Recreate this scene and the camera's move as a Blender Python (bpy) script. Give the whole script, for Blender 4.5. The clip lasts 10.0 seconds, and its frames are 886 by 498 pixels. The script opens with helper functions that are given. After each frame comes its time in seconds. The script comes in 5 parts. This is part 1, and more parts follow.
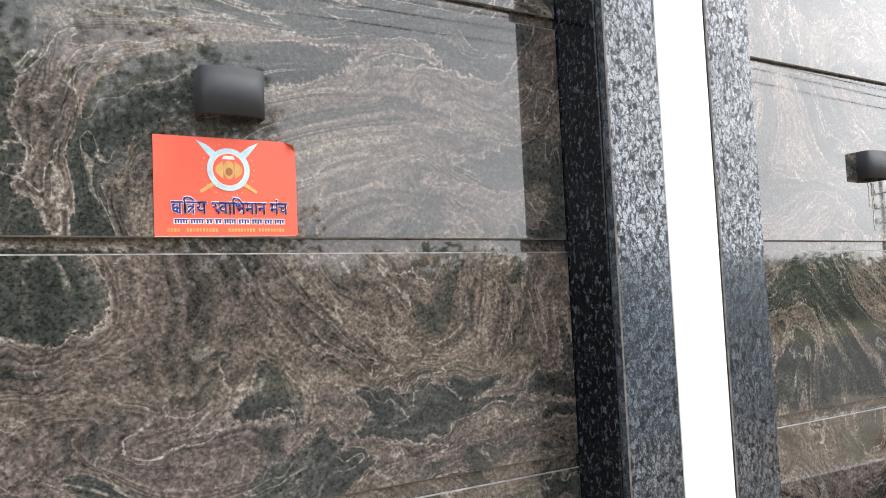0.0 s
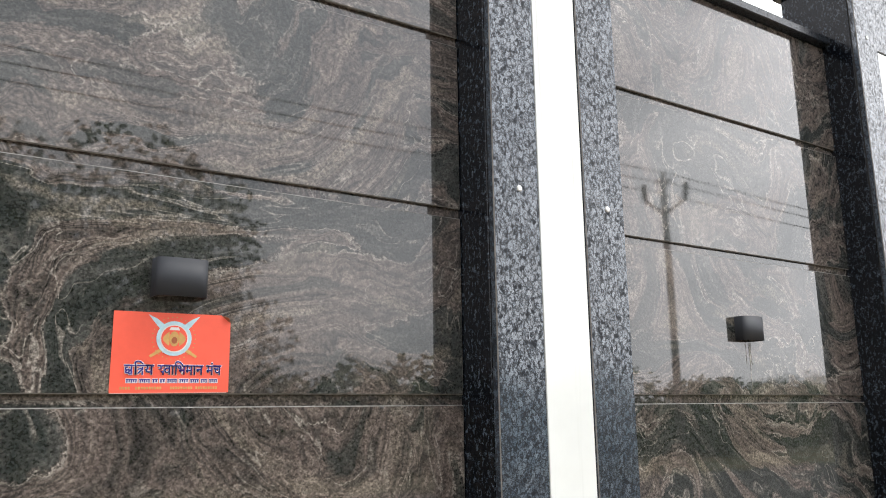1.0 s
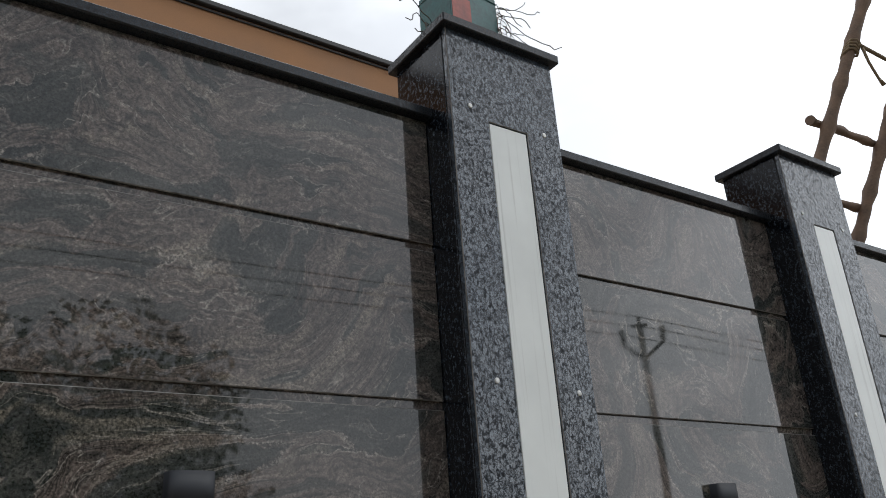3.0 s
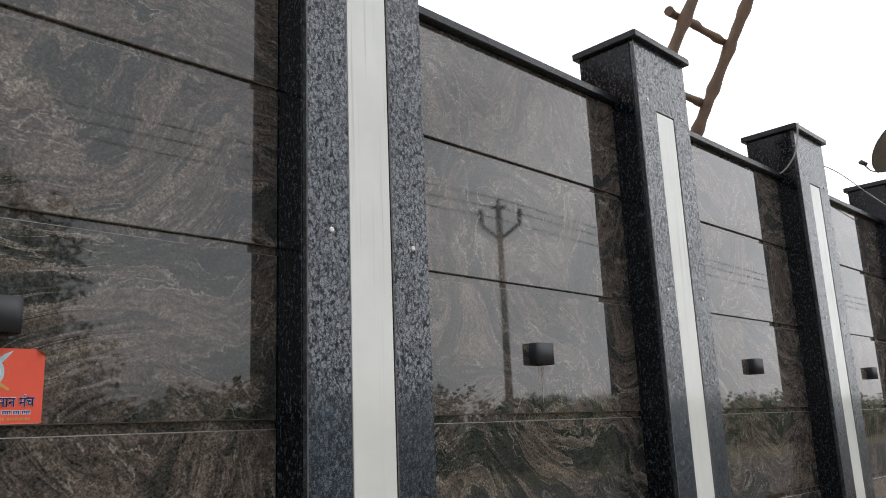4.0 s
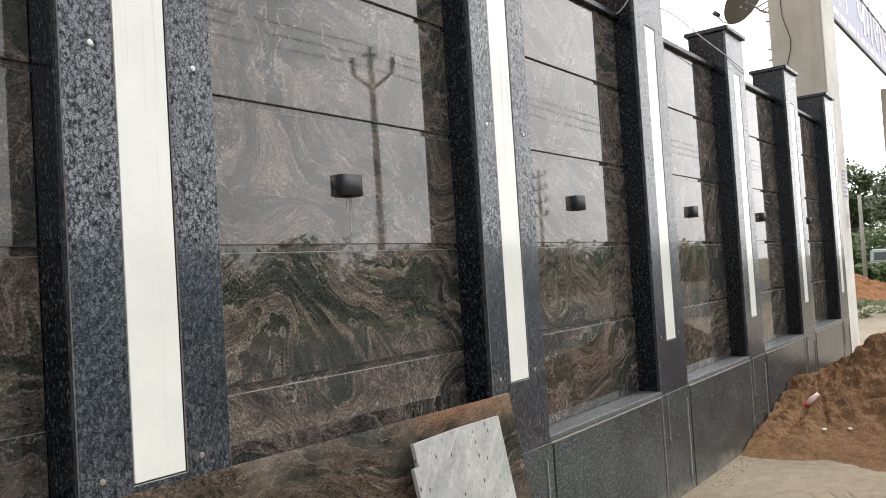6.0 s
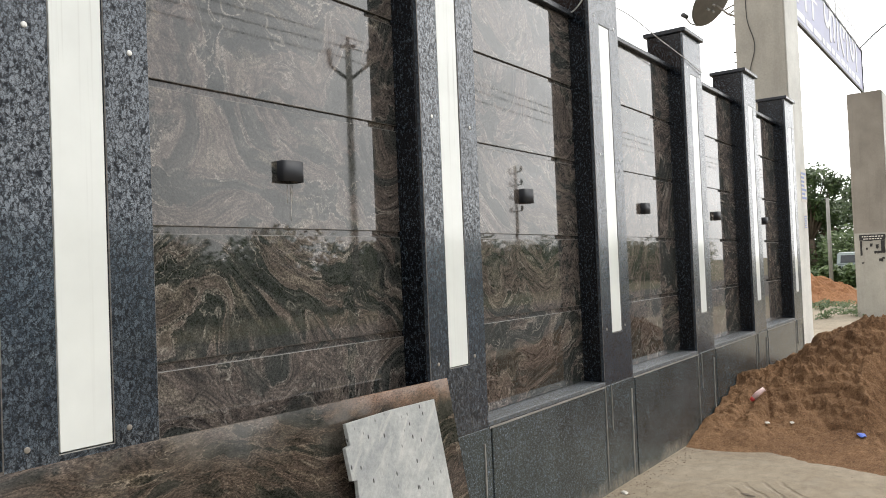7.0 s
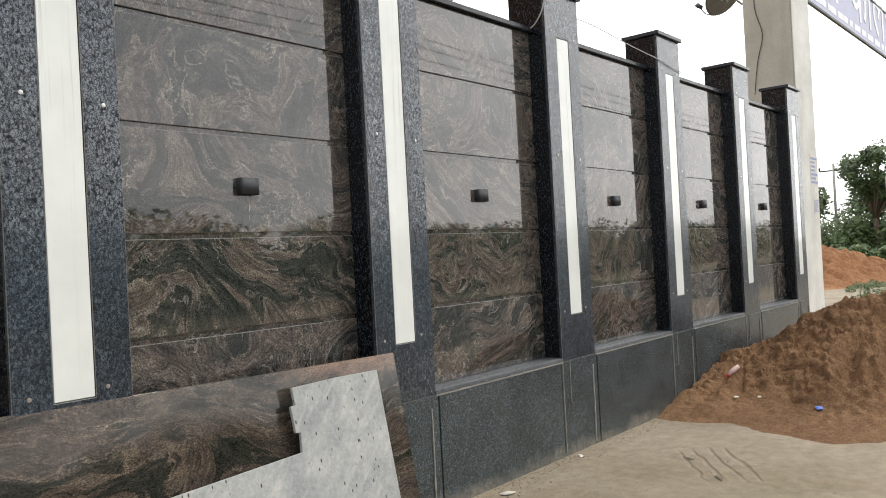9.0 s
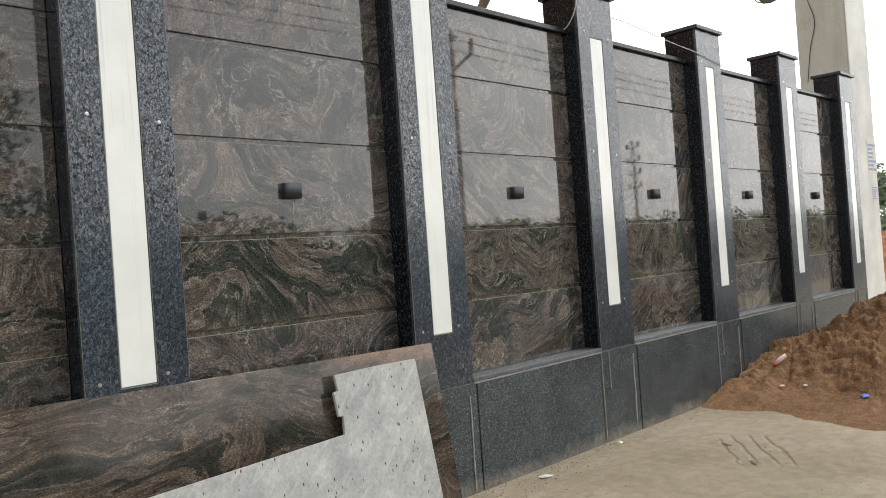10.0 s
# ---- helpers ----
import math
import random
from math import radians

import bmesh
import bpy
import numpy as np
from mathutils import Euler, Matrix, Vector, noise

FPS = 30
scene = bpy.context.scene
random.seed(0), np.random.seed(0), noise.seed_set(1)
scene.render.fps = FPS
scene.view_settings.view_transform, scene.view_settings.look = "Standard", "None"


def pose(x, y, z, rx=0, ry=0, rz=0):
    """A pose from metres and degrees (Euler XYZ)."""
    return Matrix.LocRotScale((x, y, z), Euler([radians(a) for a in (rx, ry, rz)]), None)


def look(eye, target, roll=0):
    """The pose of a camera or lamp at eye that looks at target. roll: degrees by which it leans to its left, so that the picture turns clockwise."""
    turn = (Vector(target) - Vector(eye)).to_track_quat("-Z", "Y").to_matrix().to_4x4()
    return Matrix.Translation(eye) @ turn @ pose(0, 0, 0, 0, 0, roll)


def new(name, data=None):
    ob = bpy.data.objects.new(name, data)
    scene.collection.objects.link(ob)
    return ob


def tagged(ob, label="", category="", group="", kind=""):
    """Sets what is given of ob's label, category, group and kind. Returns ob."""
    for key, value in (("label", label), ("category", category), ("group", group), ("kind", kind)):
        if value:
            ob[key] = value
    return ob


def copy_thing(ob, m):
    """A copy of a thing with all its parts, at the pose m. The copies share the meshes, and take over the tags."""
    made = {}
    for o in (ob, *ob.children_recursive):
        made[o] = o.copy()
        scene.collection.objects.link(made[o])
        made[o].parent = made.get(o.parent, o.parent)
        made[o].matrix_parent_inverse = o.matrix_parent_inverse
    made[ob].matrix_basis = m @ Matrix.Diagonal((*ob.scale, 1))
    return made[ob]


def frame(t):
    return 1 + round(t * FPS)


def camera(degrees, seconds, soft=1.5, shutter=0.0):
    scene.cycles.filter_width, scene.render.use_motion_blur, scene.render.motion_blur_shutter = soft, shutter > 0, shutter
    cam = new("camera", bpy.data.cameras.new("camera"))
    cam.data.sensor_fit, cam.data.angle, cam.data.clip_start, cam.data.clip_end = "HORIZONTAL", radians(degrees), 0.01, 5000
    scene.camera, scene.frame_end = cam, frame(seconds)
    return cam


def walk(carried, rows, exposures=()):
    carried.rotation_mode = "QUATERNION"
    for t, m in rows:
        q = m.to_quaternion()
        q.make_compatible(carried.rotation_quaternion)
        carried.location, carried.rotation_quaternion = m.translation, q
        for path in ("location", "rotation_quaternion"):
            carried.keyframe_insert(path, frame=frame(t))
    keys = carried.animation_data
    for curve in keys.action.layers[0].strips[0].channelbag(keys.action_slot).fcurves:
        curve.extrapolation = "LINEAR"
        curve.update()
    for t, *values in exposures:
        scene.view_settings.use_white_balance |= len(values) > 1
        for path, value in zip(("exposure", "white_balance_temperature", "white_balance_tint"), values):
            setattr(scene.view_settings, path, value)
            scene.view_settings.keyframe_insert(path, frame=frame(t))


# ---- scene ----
cam = camera(58.1, 10.0, soft=1.0)
PATH = [
    (0, (0.164, -0.05, 1.517), (1.226, 1.639, 1.654), -2.6),
    (0.5, (0.149, -0.235, 1.547), (1.241, 1.425, 1.784), -1.8),
    (1, (0.115, -0.439, 1.596), (1.201, 1.191, 2.0), -0.8),
    (1.3, (0.084, -0.501, 1.635), (1.17, 1.094, 2.161), -1.9),
    (1.5, (0.06, -0.543, 1.653), (1.133, 1.02, 2.292), -1.8),
    (2, (-0.002, -0.598, 1.677), (1.066, 0.922, 2.416), -2.9),
    (2.2, (-0.024, -0.612, 1.679), (1.043, 0.893, 2.438), -3.3),
    (3.3, (-0.017, -0.639, 1.654), (1.08, 0.853, 2.405), -4.7),
    (3.5, (0.004, -0.647, 1.649), (1.162, 0.834, 2.33), -4.5),
    (3.9, (0.034, -0.668, 1.603), (1.384, 0.727, 2.084), -2.7),
    (4, (0.046, -0.668, 1.594), (1.429, 0.707, 2.037), -2.4),
    (4.3, (0.054, -0.7, 1.572), (1.529, 0.608, 1.908), -2.5),
    (4.4, (0.066, -0.7, 1.563), (1.565, 0.587, 1.871), -2.5),
    (4.5, (0.072, -0.703, 1.554), (1.595, 0.564, 1.834), -2.7),
    (4.6, (0.077, -0.706, 1.534), (1.618, 0.542, 1.798), -3.3),
    (4.7, (0.086, -0.713, 1.514), (1.648, 0.513, 1.75), -3.7),
    (5, (0.123, -0.745, 1.526), (1.702, 0.473, 1.679), -4.3),
    (5.5, (0.207, -0.79, 1.519), (1.797, 0.419, 1.608), -4.3),
    (6.8, (0.306, -0.964, 1.469), (1.93, 0.202, 1.525), -2.2),
    (7, (0.285, -1.019, 1.464), (1.918, 0.135, 1.513), -2.3),
    (7.5, (0.163, -1.247, 1.446), (1.798, -0.096, 1.482), -2.5),
    (8, (0.104, -1.505, 1.468), (1.74, -0.355, 1.487), -2.3),
    (8.5, (0.126, -1.756, 1.469), (1.708, -0.533, 1.483), -2.1),
    (9, (0.121, -1.951, 1.481), (1.651, -0.664, 1.497), -3.0),
    (9.5, (0.075, -2.11, 1.464), (1.564, -0.775, 1.501), -3.5),
    (10, (0.042, -2.265, 1.465), (1.461, -0.856, 1.482), -4.1),
]
EXPOSURES = [(0, 0.95, 6450, 10), (0.5, 0.65, 6400, 10), (1, 0.55, 6450, 10), (1.5, -0.1, 6350, 10), (2, -0.82, 6200, 8), (3.5, -0.77, 6250, 8), (4, -0.42, 6450, 10), (4.5, -0.03, 6650, 10), (5, 0.15, 6700, 10), (5.5, 0.25, 6700, 10), (7, 0.2, 6650, 8), (10, 0.14, 6650, 8)]
walk(cam, [(t, look(eye, target, roll)) for t, eye, target, roll in PATH], EXPOSURES)


# ---- world, sun ----
SKY_GREY, SKY_MIX = 1.0, 0.80
world = bpy.data.worlds.new("overcast_sky")
scene.world = world
world.use_nodes = True
wn, wl = world.node_tree.nodes, world.node_tree.links
wn.clear()
w_out, w_bg = wn.new("ShaderNodeOutputWorld"), wn.new("ShaderNodeBackground")
w_sky = wn.new("ShaderNodeTexSky")
w_sky.sky_type, w_sky.sun_disc = "NISHITA", False
w_sky.sun_elevation, w_sky.sun_rotation = radians(58), radians(124)
w_scale = wn.new("ShaderNodeVectorMath")
w_scale.operation = "SCALE"
w_scale.inputs["Scale"].default_value = 0.11
w_co, w_map = wn.new("ShaderNodeTexCoord"), wn.new("ShaderNodeMapping")
w_map.inputs["Scale"].default_value = (1.0, 1.0, 2.2)
w_noise, w_ramp = wn.new("ShaderNodeTexNoise"), wn.new("ShaderNodeMapRange")
w_noise.inputs["Scale"].default_value, w_noise.inputs["Detail"].default_value = 2.2, 6
w_ramp.inputs["From Min"].default_value, w_ramp.inputs["From Max"].default_value = 0.32, 0.62
w_ramp.inputs["To Min"].default_value, w_ramp.inputs["To Max"].default_value = SKY_MIX - 0.06, 1.0
w_mix = wn.new("ShaderNodeMix")
w_mix.data_type = "RGBA"
w_dot, w_glow, w_deck = wn.new("ShaderNodeVectorMath"), wn.new("ShaderNodeMapRange"), wn.new("ShaderNodeVectorMath")
w_dot.operation, w_deck.operation = "DOT_PRODUCT", "SCALE"
w_dot.inputs[1].default_value = (0.83, -0.15, 0.535)
for key, v in zip(("From Min", "From Max", "To Min", "To Max"), (0.5, 0.95, 1.1, 2.75)):
    w_glow.inputs[key].default_value = v
w_deck.inputs[0].default_value = (SKY_GREY, SKY_GREY, SKY_GREY * 1.02)
wl.new(w_co.outputs["Generated"], w_dot.inputs[0])
wl.new(w_dot.outputs["Value"], w_glow.inputs["Value"])
w_cloud, w_shade = wn.new("ShaderNodeMapRange"), wn.new("ShaderNodeMath")
w_cloud.inputs["From Min"].default_value, w_cloud.inputs["From Max"].default_value = 0.40, 0.60
w_cloud.inputs["To Min"].default_value, w_cloud.inputs["To Max"].default_value = 0.86, 1.08
w_shade.operation = "MULTIPLY"
wl.new(w_noise.outputs["Fac"], w_cloud.inputs["Value"])
wl.new(w_cloud.outputs["Result"], w_shade.inputs[0])
w_axis, w_north, w_sum = wn.new("ShaderNodeSeparateXYZ"), wn.new("ShaderNodeMapRange"), wn.new("ShaderNodeMath")
for key, v in zip(("From Min", "From Max", "To Min", "To Max"), (-0.1, 0.6, 0.0, 0.85)):
    w_north.inputs[key].default_value = v
wl.new(w_co.outputs["Generated"], w_axis.inputs[0])
wl.new(w_axis.outputs["Y"], w_north.inputs["Value"])
wl.new(w_glow.outputs["Result"], w_sum.inputs[0])
wl.new(w_north.outputs["Result"], w_sum.inputs[1])
wl.new(w_sum.outputs["Value"], w_shade.inputs[1])
wl.new(w_shade.outputs["Value"], w_deck.inputs["Scale"])
wl.new(w_deck.outputs["Vector"], w_mix.inputs["B"])
wl.new(w_co.outputs["Generated"], w_map.inputs["Vector"])
wl.new(w_map.outputs["Vector"], w_noise.inputs["Vector"])
wl.new(w_noise.outputs["Fac"], w_ramp.inputs["Value"])
wl.new(w_ramp.outputs["Result"], w_mix.inputs["Factor"])
wl.new(w_sky.outputs["Color"], w_scale.inputs[0])
wl.new(w_scale.outputs["Vector"], w_mix.inputs["A"])
wl.new(w_mix.outputs["Result"], w_bg.inputs["Color"])
wl.new(w_bg.outputs["Background"], w_out.inputs["Surface"])
sun = new("sun", bpy.data.lights.new("sun", "SUN"))
sun.data.energy, sun.data.angle, sun.data.color = 1.2, radians(18), (1.0, 0.96, 0.9)
sun.matrix_world = look((7.5, -5.0, 14.4), (0, 0, 0))


# ---- materials ----
class Mat:
    """A node material with a few shorthands."""

    def __init__(self, name, rough=0.5, metal=0.0):
        self.m = bpy.data.materials.new(name)
        self.m.use_nodes = True
        self.n, self.l = self.m.node_tree.nodes, self.m.node_tree.links
        self.b = self.n["Principled BSDF"]
        self.b.inputs["Roughness"].default_value = rough
        self.b.inputs["Metallic"].default_value = metal

    def put(self, value, socket):
        if hasattr(value, "is_linked"):
            self.l.new(value, socket)
        else:
            socket.default_value = value

    def coords(self, spread=0.0, scale=(1, 1, 1), turn=0.0, world=False):
        if world:
            vec = self.n.new("ShaderNodeNewGeometry").outputs["Position"]
        else:
            vec = self.n.new("ShaderNodeTexCoord").outputs["Object"]
        if spread:
            info = self.n.new("ShaderNodeObjectInfo")
            if turn:
                rot = self.n.new("ShaderNodeVectorRotate")
                rot.rotation_type = "Y_AXIS"
                ang = self.math("MULTIPLY", self.math("SUBTRACT", info.outputs["Random"], 0.5), turn)
                self.l.new(vec, rot.inputs["Vector"])
                self.l.new(ang, rot.inputs["Angle"])
                vec = rot.outputs["Vector"]
            off = self.vmath("SCALE", (1.0, 0.37, 0.71), None, self.math("MULTIPLY", info.outputs["Random"], spread))
            vec = self.vmath("ADD", vec, off)
        if scale != (1, 1, 1):
            vec = self.vmath("MULTIPLY", vec, scale)
        return vec

    def math(self, op, a, b=0.0, c=None, clamp=False):
        nd = self.n.new("ShaderNodeMath")
        nd.operation, nd.use_clamp = op, clamp
        self.put(a, nd.inputs[0])
        self.put(b, nd.inputs[1])
        if c is not None:
            self.put(c, nd.inputs[2])
        return nd.outputs[0]

    def vmath(self, op, a, b=None, s=None):
        nd = self.n.new("ShaderNodeVectorMath")
        nd.operation = op
        self.put(a, nd.inputs[0])
        if b is not None:
            self.put(b, nd.inputs[1])
        if s is not None:
            self.put(s, nd.inputs["Scale"])
        return nd.outputs["Value" if op == "DOT_PRODUCT" else "Vector"]

    def noise(self, vec, scale, detail=4, rough=0.55, warp=0.0, colour=False):
        nd = self.n.new("ShaderNodeTexNoise")
        self.put(vec, nd.inputs["Vector"])
        nd.inputs["Scale"].default_value, nd.inputs["Detail"].default_value = scale, detail
        nd.inputs["Roughness"].default_value, nd.inputs["Distortion"].default_value = rough, warp
        return nd.outputs["Color" if colour else "Fac"]

    def cells(self, vec, scale, out="Distance", feature="F1", rand=1.0):
        nd = self.n.new("ShaderNodeTexVoronoi")
        nd.feature = feature
        self.put(vec, nd.inputs["Vector"])
        nd.inputs["Scale"].default_value, nd.inputs["Randomness"].default_value = scale, rand
        return nd.outputs[out]

    def ramp(self, fac, stops, mode="LINEAR"):
        nd = self.n.new("ShaderNodeValToRGB")
        nd.color_ramp.interpolation = mode
        els = nd.color_ramp.elements
        while len(els) < len(stops):
            els.new(0.5)
        for e, (p, c) in zip(els, stops):
            e.position = p
            e.color = (*c, 1) if not isinstance(c, (int, float)) else (c, c, c, 1)
        self.put(fac, nd.inputs["Fac"])
        return nd.outputs["Color"]

    def mix(self, fac, a, b, mode="MIX"):
        nd = self.n.new("ShaderNodeMix")
        nd.data_type, nd.blend_type = "RGBA", mode
        self.put(fac, nd.inputs["Factor"])
        self.put(a if hasattr(a, "is_linked") else (*a, 1), nd.inputs["A"])
        self.put(b if hasattr(b, "is_linked") else (*b, 1), nd.inputs["B"])
        return nd.outputs["Result"]

    def span(self, v, a, b, c=0.0, d=1.0):
        nd = self.n.new("ShaderNodeMapRange")
        self.put(v, nd.inputs["Value"])
        for key, x in zip(("From Min", "From Max", "To Min", "To Max"), (a, b, c, d)):
            nd.inputs[key].default_value = x
        return nd.outputs["Result"]

    def bump(self, height, strength=0.3, dist=0.01):
        nd = self.n.new("ShaderNodeBump")
        nd.inputs["Strength"].default_value, nd.inputs["Distance"].default_value = strength, dist
        self.put(height, nd.inputs["Height"])
        self.l.new(nd.outputs["Normal"], self.b.inputs["Normal"])

    def colour(self, c):
        self.put(c if hasattr(c, "is_linked") else (*c, 1), self.b.inputs["Base Color"])
        return self.m

    def rough(self, r):
        self.put(r, self.b.inputs["Roughness"])


def swirl_granite(name, gain=1.0, rough=0.025, ior=1.72, stretch=(1, 1, 1), turn=0.9, warm=1.0, rust=False):
    """Polished granite: folded pink-brown strata, grey-green bodies and buff veins round them."""
    k = Mat(name, rough)
    k.b.inputs["IOR"].default_value = ior
    p = k.coords(61.0, stretch, turn)

    def shift(vec, scale, detail, amount):
        off = k.vmath("SUBTRACT", k.noise(vec, scale, detail, 0.5, colour=True), (0.5, 0.5, 0.5))
        return k.vmath("ADD", vec, k.vmath("SCALE", off, None, amount))

    flow = shift(shift(p, 1.3, 1, 1.15), 5.5, 2, 0.20)
    fine = shift(flow, 34.0, 3, 0.026)
    q = k.vmath("MULTIPLY", flow, (0.8, 1.0, 2.1))
    qf = k.vmath("MULTIPLY", fine, (0.8, 1.0, 2.1))
    luck = k.n.new("ShaderNodeObjectInfo").outputs["Random"]
    luck = k.math("FRACT", k.math("MULTIPLY", luck, 7.31))
    field = k.noise(q, 3.2, 1.5, 0.45)
    other = k.noise(k.vmath("ADD", qf, (7.3, 2.1, 4.7)), 4.2, 2.5, 0.55)
    speck = k.noise(p, 120, 3, 0.75)
    ragged = k.math("ADD", k.noise(qf, 3.2, 2.5, 0.5), k.span(speck, 0.3, 0.7, -0.016, 0.016))
    body = k.math("ADD", ragged, k.span(luck, 0.0, 1.0, -0.02, 0.05))
    strands = k.noise(k.vmath("MULTIPLY", fine, (1.7, 1.7, 11.0)), 3.2, 4, 0.68)
    g = gain
    folds = k.math("ADD", k.math("MULTIPLY", field, 24.0), k.math("MULTIPLY", strands, 2.6))
    folds = k.math("MULTIPLY", k.math("PINGPONG", folds, 0.5), 2.0)
    strata = k.math("ADD", k.math("MULTIPLY", folds, 0.38), k.math("MULTIPLY", k.span(strands, 0.3, 0.7), 0.62))
    pink = k.ramp(strata, [(0.15, (0.024 * g, 0.022 * g, 0.021 * g)), (0.42, (0.058 * g, 0.050 * g, 0.045 * g)),
                           (0.62, (0.080 * g, 0.065 * g, 0.058 * g)), (0.90, (0.132 * g, 0.112 * g, 0.097 * g))])
    green = k.ramp(strands, [(0.30, (0.014 * g, 0.017 * g, 0.016 * g)), (0.52, (0.028 * g, 0.031 * g, 0.029 * g)), (0.72, (0.060 * g, 0.060 * g, 0.056 * g))])
    base = k.mix(k.span(body, 0.450, 0.480, 0.92, 0.0), pink, green)
    base = k.mix(k.math("MULTIPLY", k.span(other, 0.38, 0.42, 1.0, 0.0), 0.7), base, green)
    buff = k.math("MULTIPLY", k.span(other, 0.58, 0.68), k.span(speck, 0.35, 0.6, 0.15, 0.6))
    base = k.mix(buff, base, (0.165 * g, 0.143 * g, 0.115 * g))
    rim = k.span(k.math("ABSOLUTE", k.math("SUBTRACT", body, 0.482)), 0.003, 0.014, 1.0, 0.0)
    rim = k.math("MULTIPLY", rim, k.span(k.noise(p, 3.6, 3), 0.42, 0.62))
    vein = k.span(k.math("ABSOLUTE", k.math("SUBTRACT", other, 0.50)), 0.001, 0.010, 1.0, 0.0)
    vein = k.math("MULTIPLY", vein, k.span(k.noise(p, 3.0, 2), 0.50, 0.62))
    curl = k.noise(k.vmath("MULTIPLY", flow, (1.0, 1.0, 1.7)), 7.5, 1.5, 0.5)
    curl = k.span(k.math("ABSOLUTE", k.math("SUBTRACT", curl, 0.53)), 0.004, 0.016, 0.75, 0.0)
    curl = k.math("MULTIPLY", curl, k.span(k.noise(p, 6.5, 2), 0.50, 0.60))
    vein = k.math("MAXIMUM", vein, curl)
    pale = k.math("MULTIPLY", k.math("MAXIMUM", rim, vein), k.span(speck, 0.3, 0.6, 0.2, 0.8))
    base = k.mix(pale, base, (0.225 * g, 0.205 * g, 0.180 * g))
    grain = k.vmath("DOT_PRODUCT", k.cells(p, 240, "Color"), (1.0, 0.0, 0.0))
    grainy = k.math("MULTIPLY", k.span(grain, 0.0, 1.0, 0.82, 2.04), k.span(speck, 0.34, 0.66, 0.62, 1.38))
    base = k.vmath("MULTIPLY", k.vmath("SCALE", base, None, grainy), (warm, 1.0, 2.0 - warm))
    own = k.coords()
    if rust:
        end = k.n.new("ShaderNodeSeparateXYZ")
        k.l.new(k.vmath("ADD", own, k.vmath("SCALE", k.noise(own, 9, 4, 0.6, colour=True), None, 0.22)), end.inputs[0])
        spot = k.math("MULTIPLY", k.span(end.outputs["Z"], 0.97, 1.07), k.span(end.outputs["X"], 2.55, 2.9))
        base = k.mix(k.math("MULTIPLY", spot, k.span(speck, 0.3, 0.6, 0.12, 0.7)), base, (0.36, 0.20, 0.125))
        veil = k.math("MULTIPLY", k.span(end.outputs["Z"], 0.85, 1.12), k.span(k.noise(own, 4.5, 4, 0.6), 0.42, 0.66))
        base = k.mix(k.math("MULTIPLY", veil, 0.5), base, (0.20, 0.18, 0.155))
    up = k.n.new("ShaderNodeSeparateXYZ")
    k.l.new(own, up.inputs[0])
    drip = k.noise(k.vmath("MULTIPLY", p, (42.0, 1.0, 1.3)), 1.0, 3, 0.6)
    drip = k.math("MULTIPLY", k.span(drip, 0.58, 0.72), k.span(up.outputs["Z"], 0.10, 0.24))
    drip = k.math("MULTIPLY", drip, k.span(k.noise(p, 3.0, 2), 0.48, 0.62))
    base = k.mix(k.math("MULTIPLY", drip, 0.35), base, (0.24, 0.225, 0.20))
    dusty = k.noise(p, 3.0, 5, 0.65)
    k.rough(k.span(dusty, 0.35, 0.75, rough * 0.5, rough * 2.0))
    k.bump(k.noise(p, 1.6, 2), 0.015, 0.02)
    return k.colour(base)


